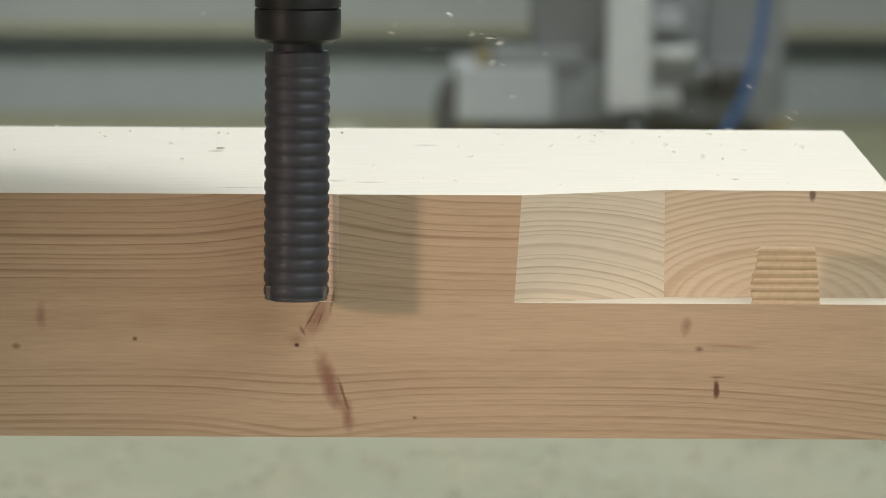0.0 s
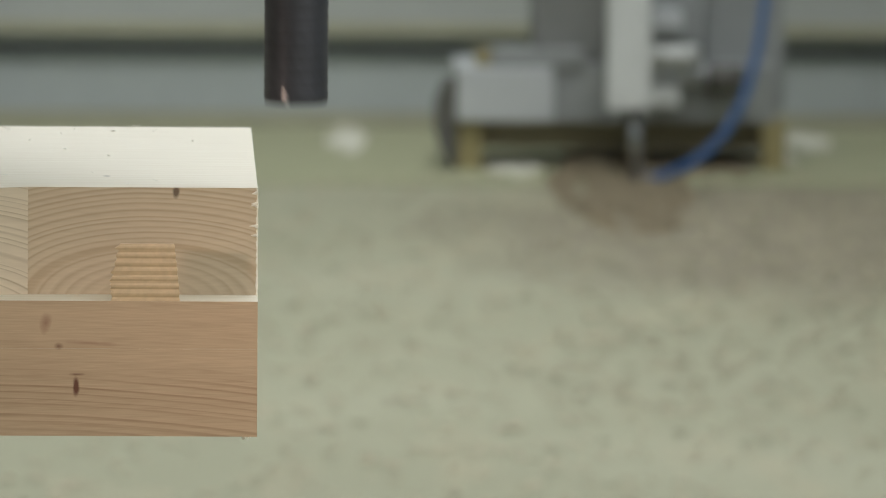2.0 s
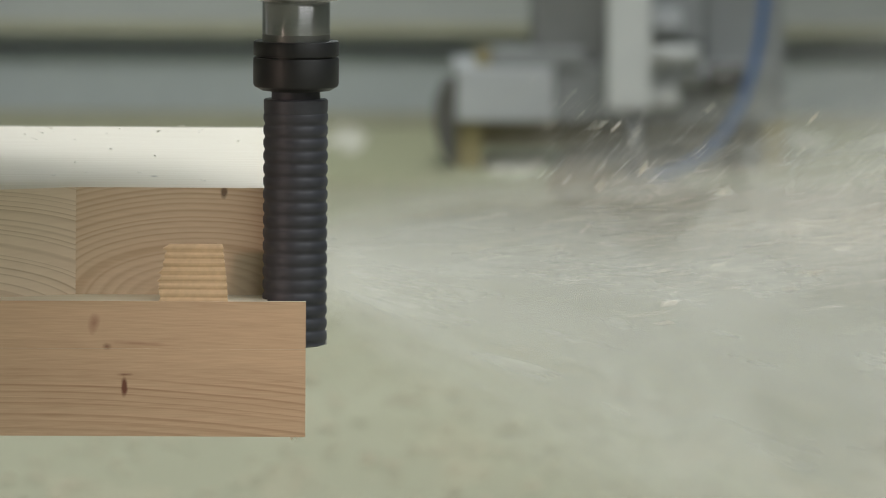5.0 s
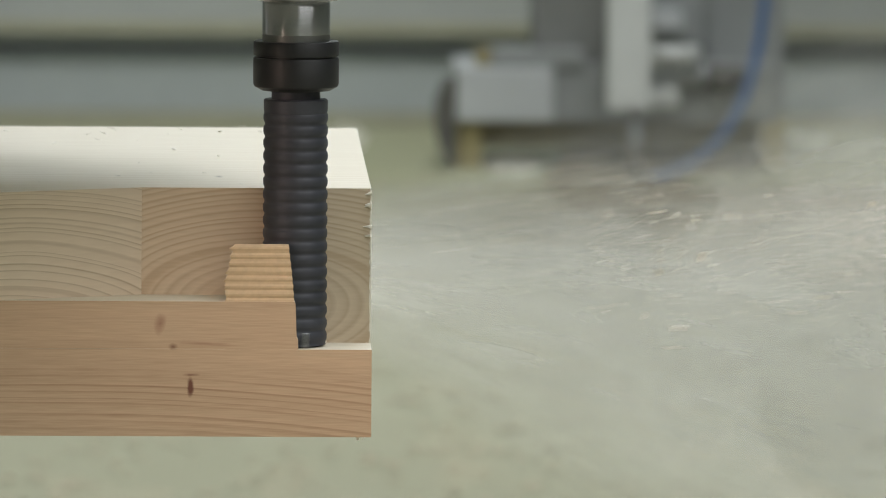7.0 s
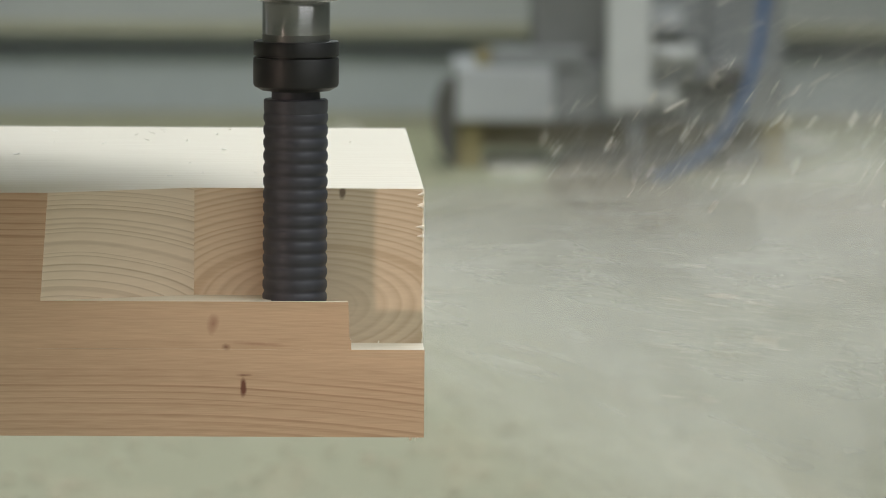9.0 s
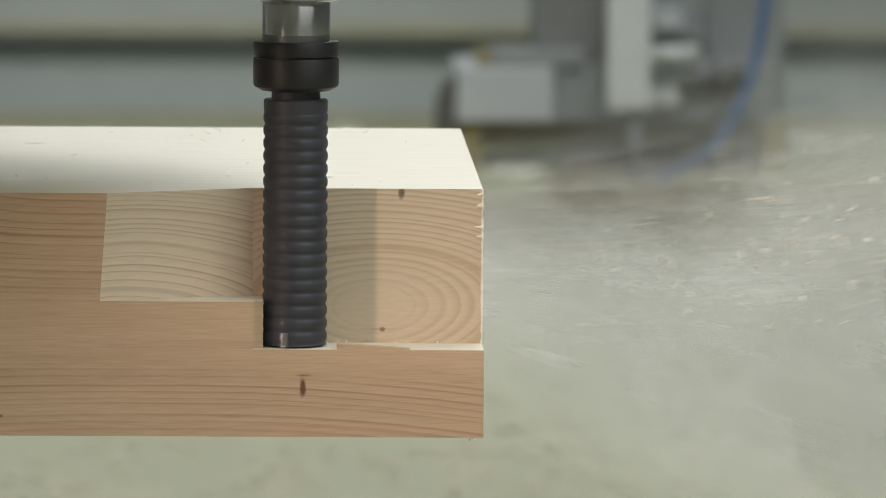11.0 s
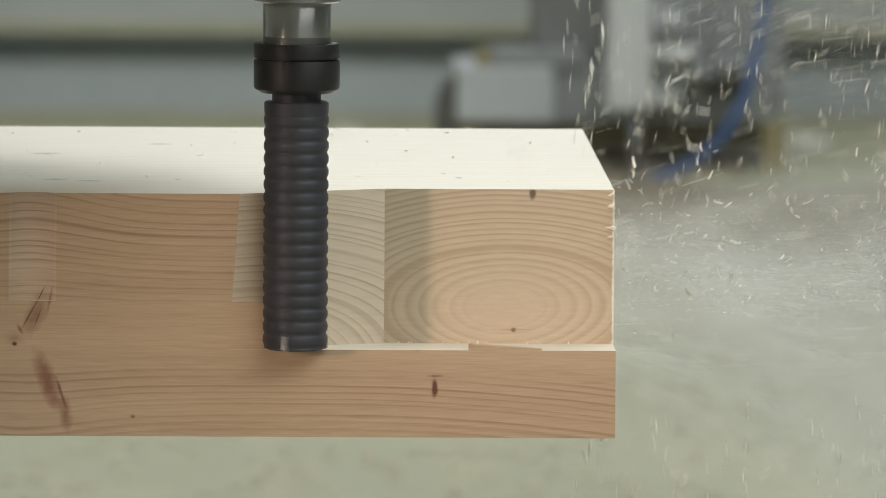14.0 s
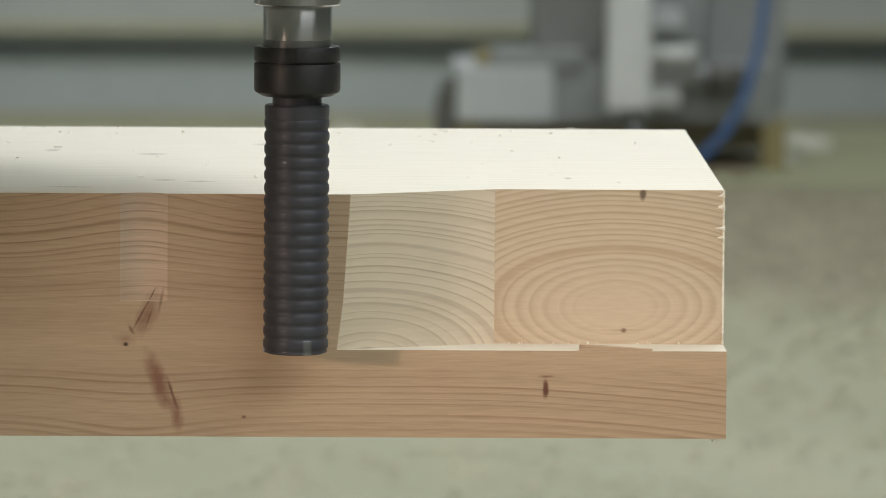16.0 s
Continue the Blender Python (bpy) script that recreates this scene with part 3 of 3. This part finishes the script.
BEAM_ROWS = [(0, 0.3933), (0.4, 0.393), (0.7, 0.3924), (0.8, 0.3917), (0.9, 0.3846), (1.0, 0.3580), (1.1, 0.3125), (1.2, 0.2393), (1.3, 0.1671),
             (1.4, 0.0779), (1.5, 0.0313), (1.6, -0.0110), (1.7, -0.0244), (1.8, -0.026), (3.8, -0.026), (3.9, -0.0248), (4.0, -0.022), (4.2, -0.017),
             (6.3, 0.0396), (6.5, 0.0426), (7, 0.0488), (7.5, 0.0545), (8, 0.0635), (8.5, 0.0726), (9, 0.0834), (9.2, 0.0874), (11.3, 0.1288),
             (11.5, 0.1333), (12, 0.1441), (12.5, 0.156), (13, 0.173), (13.5, 0.19), (14, 0.2087), (14.5, 0.2257), (15, 0.2445), (15.5, 0.2621), (16, 0.2814)]
BEAM_Z = 0.8985


def time_at(x):
    """When the beam's end passes x on its slow feed."""
    rows = [r for r in BEAM_ROWS if r[0] >= 3.8]
    for (t0, a), (t1, b) in zip(rows, rows[1:]):
        if a <= x <= b and b > a:
            return t0 + (t1 - t0) * (x - a) / (b - a)
    return 3.85


def ridged_plate(x0, x1, x2, x3, z0, z1, seed, y1=LIP):
    """A thin plate of front wood with rounded saw ridges; x0, x1 its foot, x2, x3 its head."""
    bm = bmesh.new()
    rng = random.Random(seed)
    n = max(4, int(round((z1 - z0) / 0.0050)) * 4)
    rows = []
    for i in range(n + 1):
        k = i / n
        z = z0 + (z1 - z0) * k
        w = 0.5 - 0.5 * math.cos(2 * math.pi * (z - LEDGE_1) / 0.0050)
        jag = rng.uniform(0.0, 0.0022) if i % 4 == 2 else 0.0
        a, b = x0 + (x2 - x0) * k + 0.0012 * w - jag, x1 + (x3 - x1) * k - 0.0004 * w
        yf = 0.0004 + 0.0010 * w * w * min(1.0, max(0.0, (z - LEDGE_1 + 0.002) / 0.004))
        rows.append([bm.verts.new(p) for p in ((a, yf, z), (b, yf, z), (b, y1, z), (a, y1, z))])
    for p, q in zip(rows, rows[1:]):
        for i in range(4):
            bm.faces.new((p[i], p[(i + 1) % 4], q[(i + 1) % 4], q[i]))
    bm.faces.new(rows[-1])
    bm.faces.new(list(reversed(rows[0])))
    bmesh.ops.recalc_face_normals(bm, faces=bm.faces)
    return bm


WASTE = []          # (part, time it is milled or broken away)


def build_waste():
    """The wood below the first ledge, milled away slice by slice."""
    cuts = [SLANT_B * i / 24 for i in range(25)] + [SLANT_B + (SLANT_A - 0.004 - SLANT_B) * i / 17 for i in range(1, 18)]
    for x, x0 in zip(cuts, cuts[1:]):
        mid = (x + x0) / 2
        front = LIP + 0.0002 if mid > SLANT_B else (0.0 if x0 > SLANT_A else -0.0001)
        bm = bmesh.new()
        pts = [(x0, front), (x, front), (x, max(front + 0.0004, cut_depth(x) - 0.0001)), (x0, max(front + 0.0002, cut_depth(x0) - 0.0001))]
        prism(bm, pts, LEDGE_2 + 0.0001, LEDGE_1, [0, 3, 2, 3])
        ob = part("waste_slice", bm, [M_FACE, M_RECESS, M_SLANT, M_TOP], BEAM)
        WASTE.append((ob, time_at(-mid - 0.0205)))
    z1, z2 = LEDGE_2 + 0.0001, LEDGE_1
    prof = [(-0.0480, z1), (-0.0482, z1 + 0.006), (-0.0492, z1 + 0.008), (-0.0500, z2 - 0.002), (-0.0506, z2)]
    def lip_piece(outline):
        bm = bmesh.new()
        lf = [bm.verts.new((x, 0.0, z)) for x, z in outline]
        lb = [bm.verts.new((v.co.x, LIP, v.co.z)) for v in lf]
        bm.faces.new(lf)
        bm.faces.new(list(reversed(lb)))
        for i in range(len(lf)):
            bm.faces.new((lf[i], lf[(i + 1) % len(lf)], lb[(i + 1) % len(lf)], lb[i])).material_index = 3
        bmesh.ops.recalc_face_normals(bm, faces=bm.faces)
        return bm

    mats = [M_FACE, M_RECESS, M_SLANT, M_TOP]
    WASTE.append((part("lip", lip_piece(prof + [(SLANT_B, z2), (SLANT_B, z1)]), mats, BEAM, "thin front lip of wood"), 10.23))
    WASTE.append((part("lip_end", lip_piece(prof + [(0, z2), (0, z1)]), mats, BEAM, "thin front lip of wood"), 5.03))
    zs = 0.0992
    WASTE.append((part("tongue_foot", ridged_plate(-0.0962, -0.0508, -0.0962, -0.0515, LEDGE_1 - 0.0002, zs, 1), M_BOSS, BEAM, "ridged tan stub of front wood"), 8.37))
    WASTE.append((part("tongue", ridged_plate(-0.0968, -0.0515, -0.0912, -0.0545, zs, 0.1262, 2), M_BOSS, BEAM, "ridged tan tongue of front wood"), 8.04))


build_waste()


# ---- spindle ----
def build_spindle():
    sp = tagged(new("router_spindle"), "black and steel router spindle with a long dark milling cutter", "router spindle")
    r = 57.5 * U
    prof = [(0.0, 0.0), (r * 0.80, 0.0), (r * 0.97, 0.0012)]
    z, pitch = 0.0020, 0.00845
    top = 0.1535
    while z < top:
        for k, q in ((0.0, 0.952), (0.14, 0.954), (0.26, 0.982), (0.40, 0.997), (0.60, 1.0), (0.80, 0.994), (0.91, 0.970)):
            prof.append((r * q, z + k * pitch))
        z += pitch
    prof += [(r * 0.99, 0.1562), (r * 0.99, 0.1617), (r * 0.95, 0.1625), (0.0, 0.1625)]
    prof = [(max(a, 0.0004), b) for a, b in prof]
    cutter = part("cutter", lathe(prof, 72), M_CUTTER, sp, "dark ribbed milling cutter")
    for i in range(3):
        a = 2 * math.pi * i / 3
        m = Matrix.Rotation(a, 4, "Z")
        bm = box(-0.0012, 0.0012, r - 0.004, r + 0.0002, 0.0004, 0.010, 0.0003)
        bmesh.ops.transform(bm, matrix=m, verts=bm.verts)
        part("cutting_tip", bm, M_CHROME, cutter, "bright carbide tip")
    part("neck", lathe([(0.0160, 0.1617), (0.0160, 0.1692)], 48), M_CUTTER, sp)
    part("collet_nut", lathe([(0.0190, 0.1680), (0.0228, 0.1682), (0.0274, 0.1708), (0.0281, 0.1724), (0.0281, 0.1887), (0.0276, 0.1897), (0.0190, 0.1899)], 64), M_NUT, sp, "black steel collet nut")
    part("nut_ring", lathe([(0.0262, 0.1898), (0.0262, 0.1908), (0.0279, 0.1912), (0.0281, 0.1918), (0.0281, 0.1997), (0.0276, 0.2006), (0.0190, 0.2008)], 64), M_NUT, sp, "black steel locking ring")
    part("collar", lathe([(0.0222, 0.2006), (0.0222, 0.2054)], 64), speckled("dull_steel", (0.22, 0.22, 0.22), 0.45, 1.0, 0.1, 150.0), sp, "dull steel collar")
    part("shank", lathe([(0.0223, 0.2052), (0.0223, 0.2267), (0.0218, 0.2277)], 64), M_SHANK, sp, "polished steel shank")
    part("flange", lathe([(0.0270, 0.2274), (0.0283, 0.2284), (0.0283, 0.2462), (0.0270, 0.2477)], 64), M_SHANK, sp, "polished steel flange")
    part("nose", lathe([(0.045, 0.2476), (0.050, 0.2522), (0.050, 0.2942)], 64), M_NUT, sp, "black spindle nose")
    part("motor_housing", box(-0.11, 0.03, -0.40, 0.27, 0.295, 0.85, 0.01), M_PAINT, sp, "white motor housing")
    part("fork_arm", box(-0.62, -0.112, -0.36, 0.335, 0.257, 0.95, 0.015), M_PAINT, sp, "white fork arm of the milling head")
    part("slide_plate", box(-0.50, -0.16, 0.333, 0.40, 0.45, 0.95, 0.006), M_CHROME, sp, "steel slide plate")
    return sp, cutter


SPINDLE, CUTTER = build_spindle()


def build_column():
    """The machine's standing column with the cross arm on which the milling head slides."""
    col = tagged(new("machine_column"), "white steel machine column with a cross arm", "machine column")
    part("post", box(-1.62, -1.30, 0.72, 1.04, 0.03, 2.25, 0.012), M_PAINT, col)
    part("cross_arm", box(-1.62, -0.12, 0.36, 0.72, 1.72, 2.25, 0.012), M_PAINT, col)
    part("base_plate", box(-1.75, -1.17, 0.60, 1.16, 0.0, 0.03, 0.006), M_CHROME, col)


build_column()


# ---- support: roller stands under the beam, beside the view ----
def build_stand(x):
    st = tagged(new("roller_stand"), "grey steel roller stand carrying the beam", "roller stand", "roller stands under the beam")
    steel = M_PAINT
    part("roller", rod("y", (0.0, BEAM_Z - 0.035), 0.035, -0.02, 0.62), M_CHROME, st, "steel roller")
    for y in (-0.06, 0.66):
        part("post", box(-0.03, 0.03, y - 0.03, y + 0.03, 0.02, BEAM_Z - 0.02, 0.004), steel, st)
    part("axle", rod("y", (0.0, BEAM_Z - 0.035), 0.012, -0.08, 0.68), M_CHROME, st)
    part("foot_plate", box(-0.10, 0.10, -0.12, 0.72, 0.0, 0.02, 0.004), steel, st)
    st.matrix_basis = pose(x, 0, 0)


for x in (-0.75, -1.6, -2.45):
    build_stand(x)


# ---- chips ----
def build_top_chips():
    bm = bmesh.new()
    rng = random.Random(21)
    for i in range(120):
        x = -rng.uniform(0.02, 0.95)
        y = rng.choice((rng.uniform(0.06, 0.57), rng.uniform(0.5, 0.574)))
        shaving(bm, rng, Vector((x, y, BEAM_H + 0.0006)), rng.uniform(0.0014, 0.0058), True)
    ob = part("top_chips", bm, M_CHIP)
    return tagged(ob, "small pale wood chips lying on the beam", "wood chips", kind="stuff")


TOP_CHIPS = build_top_chips()


def burst_mesh(seed, chips, grains, most=0.007, spread=0.026, base=0.0013, slim=0.75):
    bm = bmesh.new()
    rng = random.Random(seed)
    for i in range(chips):
        c = Vector((rng.uniform(-0.21, 0.21), rng.uniform(-0.10, 0.10), rng.gauss(0, spread)))
        c.z = c.z if abs(c.z) < 0.06 else rng.uniform(-0.06, 0.06)
        shaving(bm, rng, c, min(most, base + rng.expovariate(520.0)), slim=slim)
    me = mesh_of("chip_spray", bm, M_CHIP)
    vs, fs = [], []
    for i in range(grains):
        c = Vector((rng.uniform(-0.21, 0.21), rng.uniform(-0.12, 0.12), rng.gauss(0, 0.024)))
        c.z = c.z if abs(c.z) < 0.06 else rng.uniform(-0.06, 0.06)
        s = rng.uniform(0.00013, 0.00032)
        k = len(vs)
        vs += [c + Vector((s * 2, 0, 0)), c + Vector((-s, s, 0)), c + Vector((-s, -s, 0)), c + Vector((0, 0, s * 1.4))]
        fs += [(k, k + 2, k + 1), (k, k + 1, k + 3), (k + 1, k + 2, k + 3), (k + 2, k, k + 3)]
    dust = bpy.data.meshes.new("dust")
    dust.from_pydata(vs, [], fs)
    dust.materials.append(M_CHIP)
    return me, dust


BURSTS = []


def build_bursts():
    kinds = [burst_mesh(40 + i, n, g) for i, (n, g) in enumerate(((190, 5500), (230, 5500), (160, 5500)))]
    small = burst_mesh(61, 170, 5, 0.0090, 0.050, 0.0040, 0.36)
    rng = random.Random(8)
    times = [3.90 + 0.13 * i for i in range(73)] + [12.9, 13.05, 13.2, 13.3, 13.4, 13.5, 13.6, 13.7, 13.8, 13.95, 14.1, 14.25, 14.45] + [12.96, 13.0, 13.04, 13.42, 13.5]
    for i, t in enumerate(times):
        chips, dust = kinds[i % 3]
        late = i >= 73
        chips = small[0] if late else chips
        thing = tagged(new("chip_spray", chips), "pale wood chips flying off the cutter", "wood chips", kind="stuff")
        if not late:
            d = new("dust", dust)
            d.parent = thing
        BURSTS.append((thing, t + rng.uniform(-0.03, 0.03), (rng.uniform(6, 23) if i % 4 else rng.uniform(-5, 8)) if not late else (rng.uniform(16, 29) if i >= 86 else rng.uniform(0, 30) if t < 13.85 and i % 2 else rng.uniform(-24, 10)), rng.uniform(0.8, 1.15) if not late else rng.uniform(1.15, 1.3)))


build_bursts()


def veil_material():
    """Fine dust: mostly clear, a soft plume that widens along its flow, streaked with it."""
    n = Nodes("airborne_dust", 1.0)
    o = n.xyz()
    info = n.tree.nodes.new("ShaderNodeObjectInfo")
    seed = n.math("MULTIPLY", info.outputs["Random"], 40.0)
    wide = n.math("ADD", 0.020, n.math("MULTIPLY", n.math("MAXIMUM", o[0], 0.0), 0.26))
    v = n.math("DIVIDE", o[2], wide)
    soft = n.math("MAXIMUM", n.math("MULTIPLY", v, 1.32), n.math("MULTIPLY", v, -0.72))
    body = n.math("POWER", 2.718, n.math("MULTIPLY", n.math("MULTIPLY", soft, soft), -1.25))

    def flow(a, b, c, detail, rough):
        k = n.tree.nodes.new("ShaderNodeCombineXYZ")
        n.put(k.inputs[0], n.math("MULTIPLY", o[0], a))
        n.put(k.inputs[1], seed)
        n.put(k.inputs[2], n.math("ADD", n.math("MULTIPLY", v, b), n.math("MULTIPLY", o[2], c)))
        return n.noise(1.0, k.outputs[0], detail, rough)

    streak, puff, curl = flow(5.0, 3.4, 6.0, 5.0, 0.62), flow(9.0, 0.4, 15.0, 4.0, 0.6), flow(9.0, 13.0, 0.0, 4.0, 0.65)
    mixed = n.math("ADD", n.math("ADD", n.math("MULTIPLY", streak, 0.75), n.math("MULTIPLY", puff, 0.9)), n.math("MULTIPLY", curl, 0.35))
    mixed = n.math("MULTIPLY", n.math("SUBTRACT", mixed, 0.62, clamp=True), 1.35)
    start = n.math("DIVIDE", o[0], 0.05, clamp=True)
    ends = n.math("DIVIDE", n.math("SUBTRACT", 0.50, o[0]), 0.06, clamp=True)
    rim = n.math("DIVIDE", n.math("SUBTRACT", n.math("ADD", 0.045, n.math("MULTIPLY", o[0], 0.47)), n.math("ABSOLUTE", o[2])), 0.05, clamp=True)
    a = n.math("MULTIPLY", n.math("MULTIPLY", body, mixed), n.math("MULTIPLY", n.math("MULTIPLY", start, ends), n.math("MULTIPLY", rim, 0.44)))
    tree, out = n.tree, n.tree.nodes["Material Output"]
    clear, dif, tra = (tree.nodes.new(k) for k in ("ShaderNodeBsdfTransparent", "ShaderNodeBsdfDiffuse", "ShaderNodeBsdfTranslucent"))
    for k in (dif, tra):
        k.inputs["Color"].default_value = (0.90, 0.90, 0.87, 1)
    half, mix = tree.nodes.new("ShaderNodeMixShader"), tree.nodes.new("ShaderNodeMixShader")
    tree.links.new(dif.outputs[0], half.inputs[1])
    tree.links.new(tra.outputs[0], half.inputs[2])
    tree.links.new(a, mix.inputs[0])
    tree.links.new(clear.outputs[0], mix.inputs[1])
    tree.links.new(half.outputs[0], mix.inputs[2])
    tree.links.new(mix.outputs[0], out.inputs[0])
    return n.mat


VEILS = []


def build_veils():
    dust = veil_material()
    rng = random.Random(31)
    for i, (tilt, y) in enumerate(((6, 0.52), (3, 0.50), (1, 0.48), (-3, 0.46), (-7, 0.44), (-11, 0.42), (-16, 0.40))):
        bm = bmesh.new()
        bmesh.ops.create_grid(bm, x_segments=24, y_segments=10, size=1.0)
        for v in bm.verts:
            a, b = v.co.x, v.co.y
            x = 0.25 + 0.25 * a
            v.co = Vector((x, 0.015 * noise.noise((a * 2 + i, b * 2, i * 3.1)) + 0.012 * b * b, b * (0.045 + 0.47 * x)))
        for f in bm.faces:
            f.smooth = True
        ob = tagged(part("dust_veil", bm, dust), "thin drifting veil of pale sawdust", "sawdust", kind="stuff")
        VEILS.append((ob, tilt, y, rng.uniform(0, 6.3)))


build_veils()

DRIFT = tagged(new("chip_spray", burst_mesh(77, 60, 5)[0]), "pale wood chips drifting above the beam", "wood chips", kind="stuff")


FALL = tagged(new("chip_spray", burst_mesh(78, 46, 5, 0.007, 0.045, 0.0028, 0.5)[0]), "pale wood chips falling past the finished cut", "wood chips", kind="stuff")


def build_flake():
    bm = bmesh.new()
    shaving(bm, random.Random(4), Vector((0, 0, 0)), 0.012)
    return tagged(part("wood_flake", bm, M_CHIP), "pale torn wood flake flung from the cut", "wood chip")


FLAKE = build_flake()

# ---- movement ----
SPINDLE_ROWS = [(0, -0.048, 0.9928), (0.1, -0.048, 0.994), (0.2, -0.048, 1.0024), (0.3, -0.048, 1.0197), (0.4, -0.048, 1.0644), (0.5, -0.048, 1.0989),
                (0.6, -0.048, 1.145), (0.7, -0.048, 1.1633), (0.8, -0.048, 1.167), (1.0, -0.048, 1.1684), (1.6, -0.048, 1.1692), (1.8, -0.048, 1.1688),
                (1.9, -0.010, 1.1578), (2.0, 0.027, 1.1153), (2.1, 0.027, 1.0768), (2.2, 0.027, 1.0279), (2.3, 0.027, 1.0071), (2.4, 0.027, 0.995),
                (2.5, 0.027, 0.9925), (2.6, 0.027, 0.9895), (2.8, 0.027, 0.9835), (3.0, 0.027, 0.9780), (3.2, 0.027, 0.9723), (3.5, 0.027, 0.9625),
                (3.8, 0.027, 0.9570), (4.0, 0.027, 0.9561), (4.2, 0.027, 0.9561), (10.6, 0.027, 0.9561), (12.0, 0.018, 0.9565), (13.0, 0.007, 0.9567), (14.0, -0.008, 0.957), (15.0, -0.022, 0.957), (16.0, -0.036, 0.957)]


def motions():
    beam = [(t, pose(x, 0, BEAM_Z)) for t, x in BEAM_ROWS]
    walk(BEAM, beam)
    walk(TOP_CHIPS, beam)
    walk(DRIFT, [(0, pose(0.14, 0.10, 1.145, 0, 18, 0)), (0.5, pose(0.30, 0.12, 1.13, 0, 30, 0)), (1.2, pose(0.95, 0.2, 0.95, 0, 60, 0)), (2.0, pose(1.6, 0.3, 0.05, 0, 0, 0)), (16, pose(1.6, 0.3, 0.05))])
    for i, (ob, tilt, y, ph) in enumerate(VEILS):
        # flat inside the beam until the cut starts, then it blows out and opens
        hid = pose(-0.62, 0.288, BEAM_Z + 0.05 + 0.012 * i, 90, 0, 0)
        rows = [(0, hid), (3.95 + 0.02 * i, hid), (4.15 + 0.03 * i, pose(-0.12, (y + 0.288) / 2, 0.975, 20, -tilt / 2, 0))]
        for k in range(20):
            t = 4.5 + 0.45 * k
            a = tilt + 1.5 * math.sin(2.3 * k + ph)
            rows.append((t, pose(-0.015 + 0.018 * math.sin(1.7 * k + ph), y, 0.982 + 0.006 * math.sin(2.9 * k + ph), -40, -a, 0)))
        leave = 13.35 + 0.10 * ((3 * i) % 7)
        rows += [(leave, pose(0.02, y, 0.982, -40, -tilt, 0)), (leave + 0.5, pose(0.20, y, 0.975, -40, -tilt, 0)), (leave + 1.0, pose(0.62, y, 0.95, -40, -tilt, 0)),
                 (15.6, pose(1.9, 0.6, 0.06 + 0.012 * i, -88, 0, 0)), (16, pose(1.9, 0.6, 0.06 + 0.012 * i, -88, 0, 0))]
        walk(ob, rows)
    hid = pose(-0.25, 0.30, 0.975)
    walk(FALL, [(0, hid), (14.42, hid), (14.52, pose(0.10, -0.07, 1.055, 0, 20, 0)), (14.8, pose(0.15, -0.08, 1.005, 0, 10, 0)), (15.1, pose(0.20, -0.09, 0.95, 0, 0, 0)),
                (15.4, pose(0.25, -0.10, 0.80, 0, -20, 0)), (15.8, pose(0.30, -0.12, 0.075, 0, 0, 0)), (16, pose(0.30, -0.12, 0.075, 0, 0, 0))])
    inside, floor_spot = pose(-0.3, 0.25, 0.97), pose(0.25, -0.3, 0.006)
    walk(FLAKE, [(0, inside), (8.3, inside), (8.37, pose(-0.006, -0.03, 1.012, 0, 20, 0)), (8.4, pose(-0.0026, -0.035, 1.013, 0, 40, 0)), (8.5, pose(0.005, -0.04, 1.003, 20, 90, 0)),
                 (8.67, pose(0.02, -0.06, 0.90, 40, 150, 0)), (8.9, pose(0.1, -0.15, 0.3, 60, 200, 0)), (9.1, floor_spot), (16, floor_spot)])
    rng = random.Random(2)
    for ob, t in WASTE:
        far = pose(rng.uniform(1.6, 2.6), rng.uniform(0.2, 1.5), -BEAM_Z - LEDGE_2 + 0.01, 0, 0, rng.uniform(-40, 40))
        t = max(0.2, t)
        if abs(t - round(2 * t) / 2) < 0.07:
            t = round(2 * t) / 2 + 0.08
        walk(ob, [(0, pose(0, 0, 0)), (t, pose(0, 0, 0)), (t + 0.04, pose(0.75, 0.03, 0.02, 0, 8, 4)), (t + 0.6, far), (16, far)])
    walk(SPINDLE, [(t, pose(-0.0015, y, z)) for t, y, z in SPINDLE_ROWS])
    walk(CUTTER, [(i * 0.1, pose(0, 0, 0, 0, 0, 80 * i)) for i in range(161)])
    for ob, t, tilt, speed in BURSTS:
        hid = pose(-0.5, 0.22, 0.975, 0, 0, 0)
        c, s = math.cos(radians(tilt)), math.sin(radians(tilt))

        def fly(d, drop):
            return pose(0.05 + d * c, 0.22, 0.975 + d * s - drop)
        slow = 1.75 if t > 12.85 else 1.0
        walk(ob, [(0, hid), (t, hid), (t + 0.16 * slow / speed, fly(0.10, 0.0)), (t + 0.40 * slow / speed, fly(0.38, 0.004)), (t + 0.70 * slow / speed, fly(0.80, 0.03)),
                  (t + 1.5 / speed, pose(2.0, 0.35, 0.6)), (min(15.95, t + 1.98), pose(2.4, 0.4, 0.07, 0, 0, 0)), (16, pose(2.4, 0.4, 0.07, 0, 0, 0))])


motions()
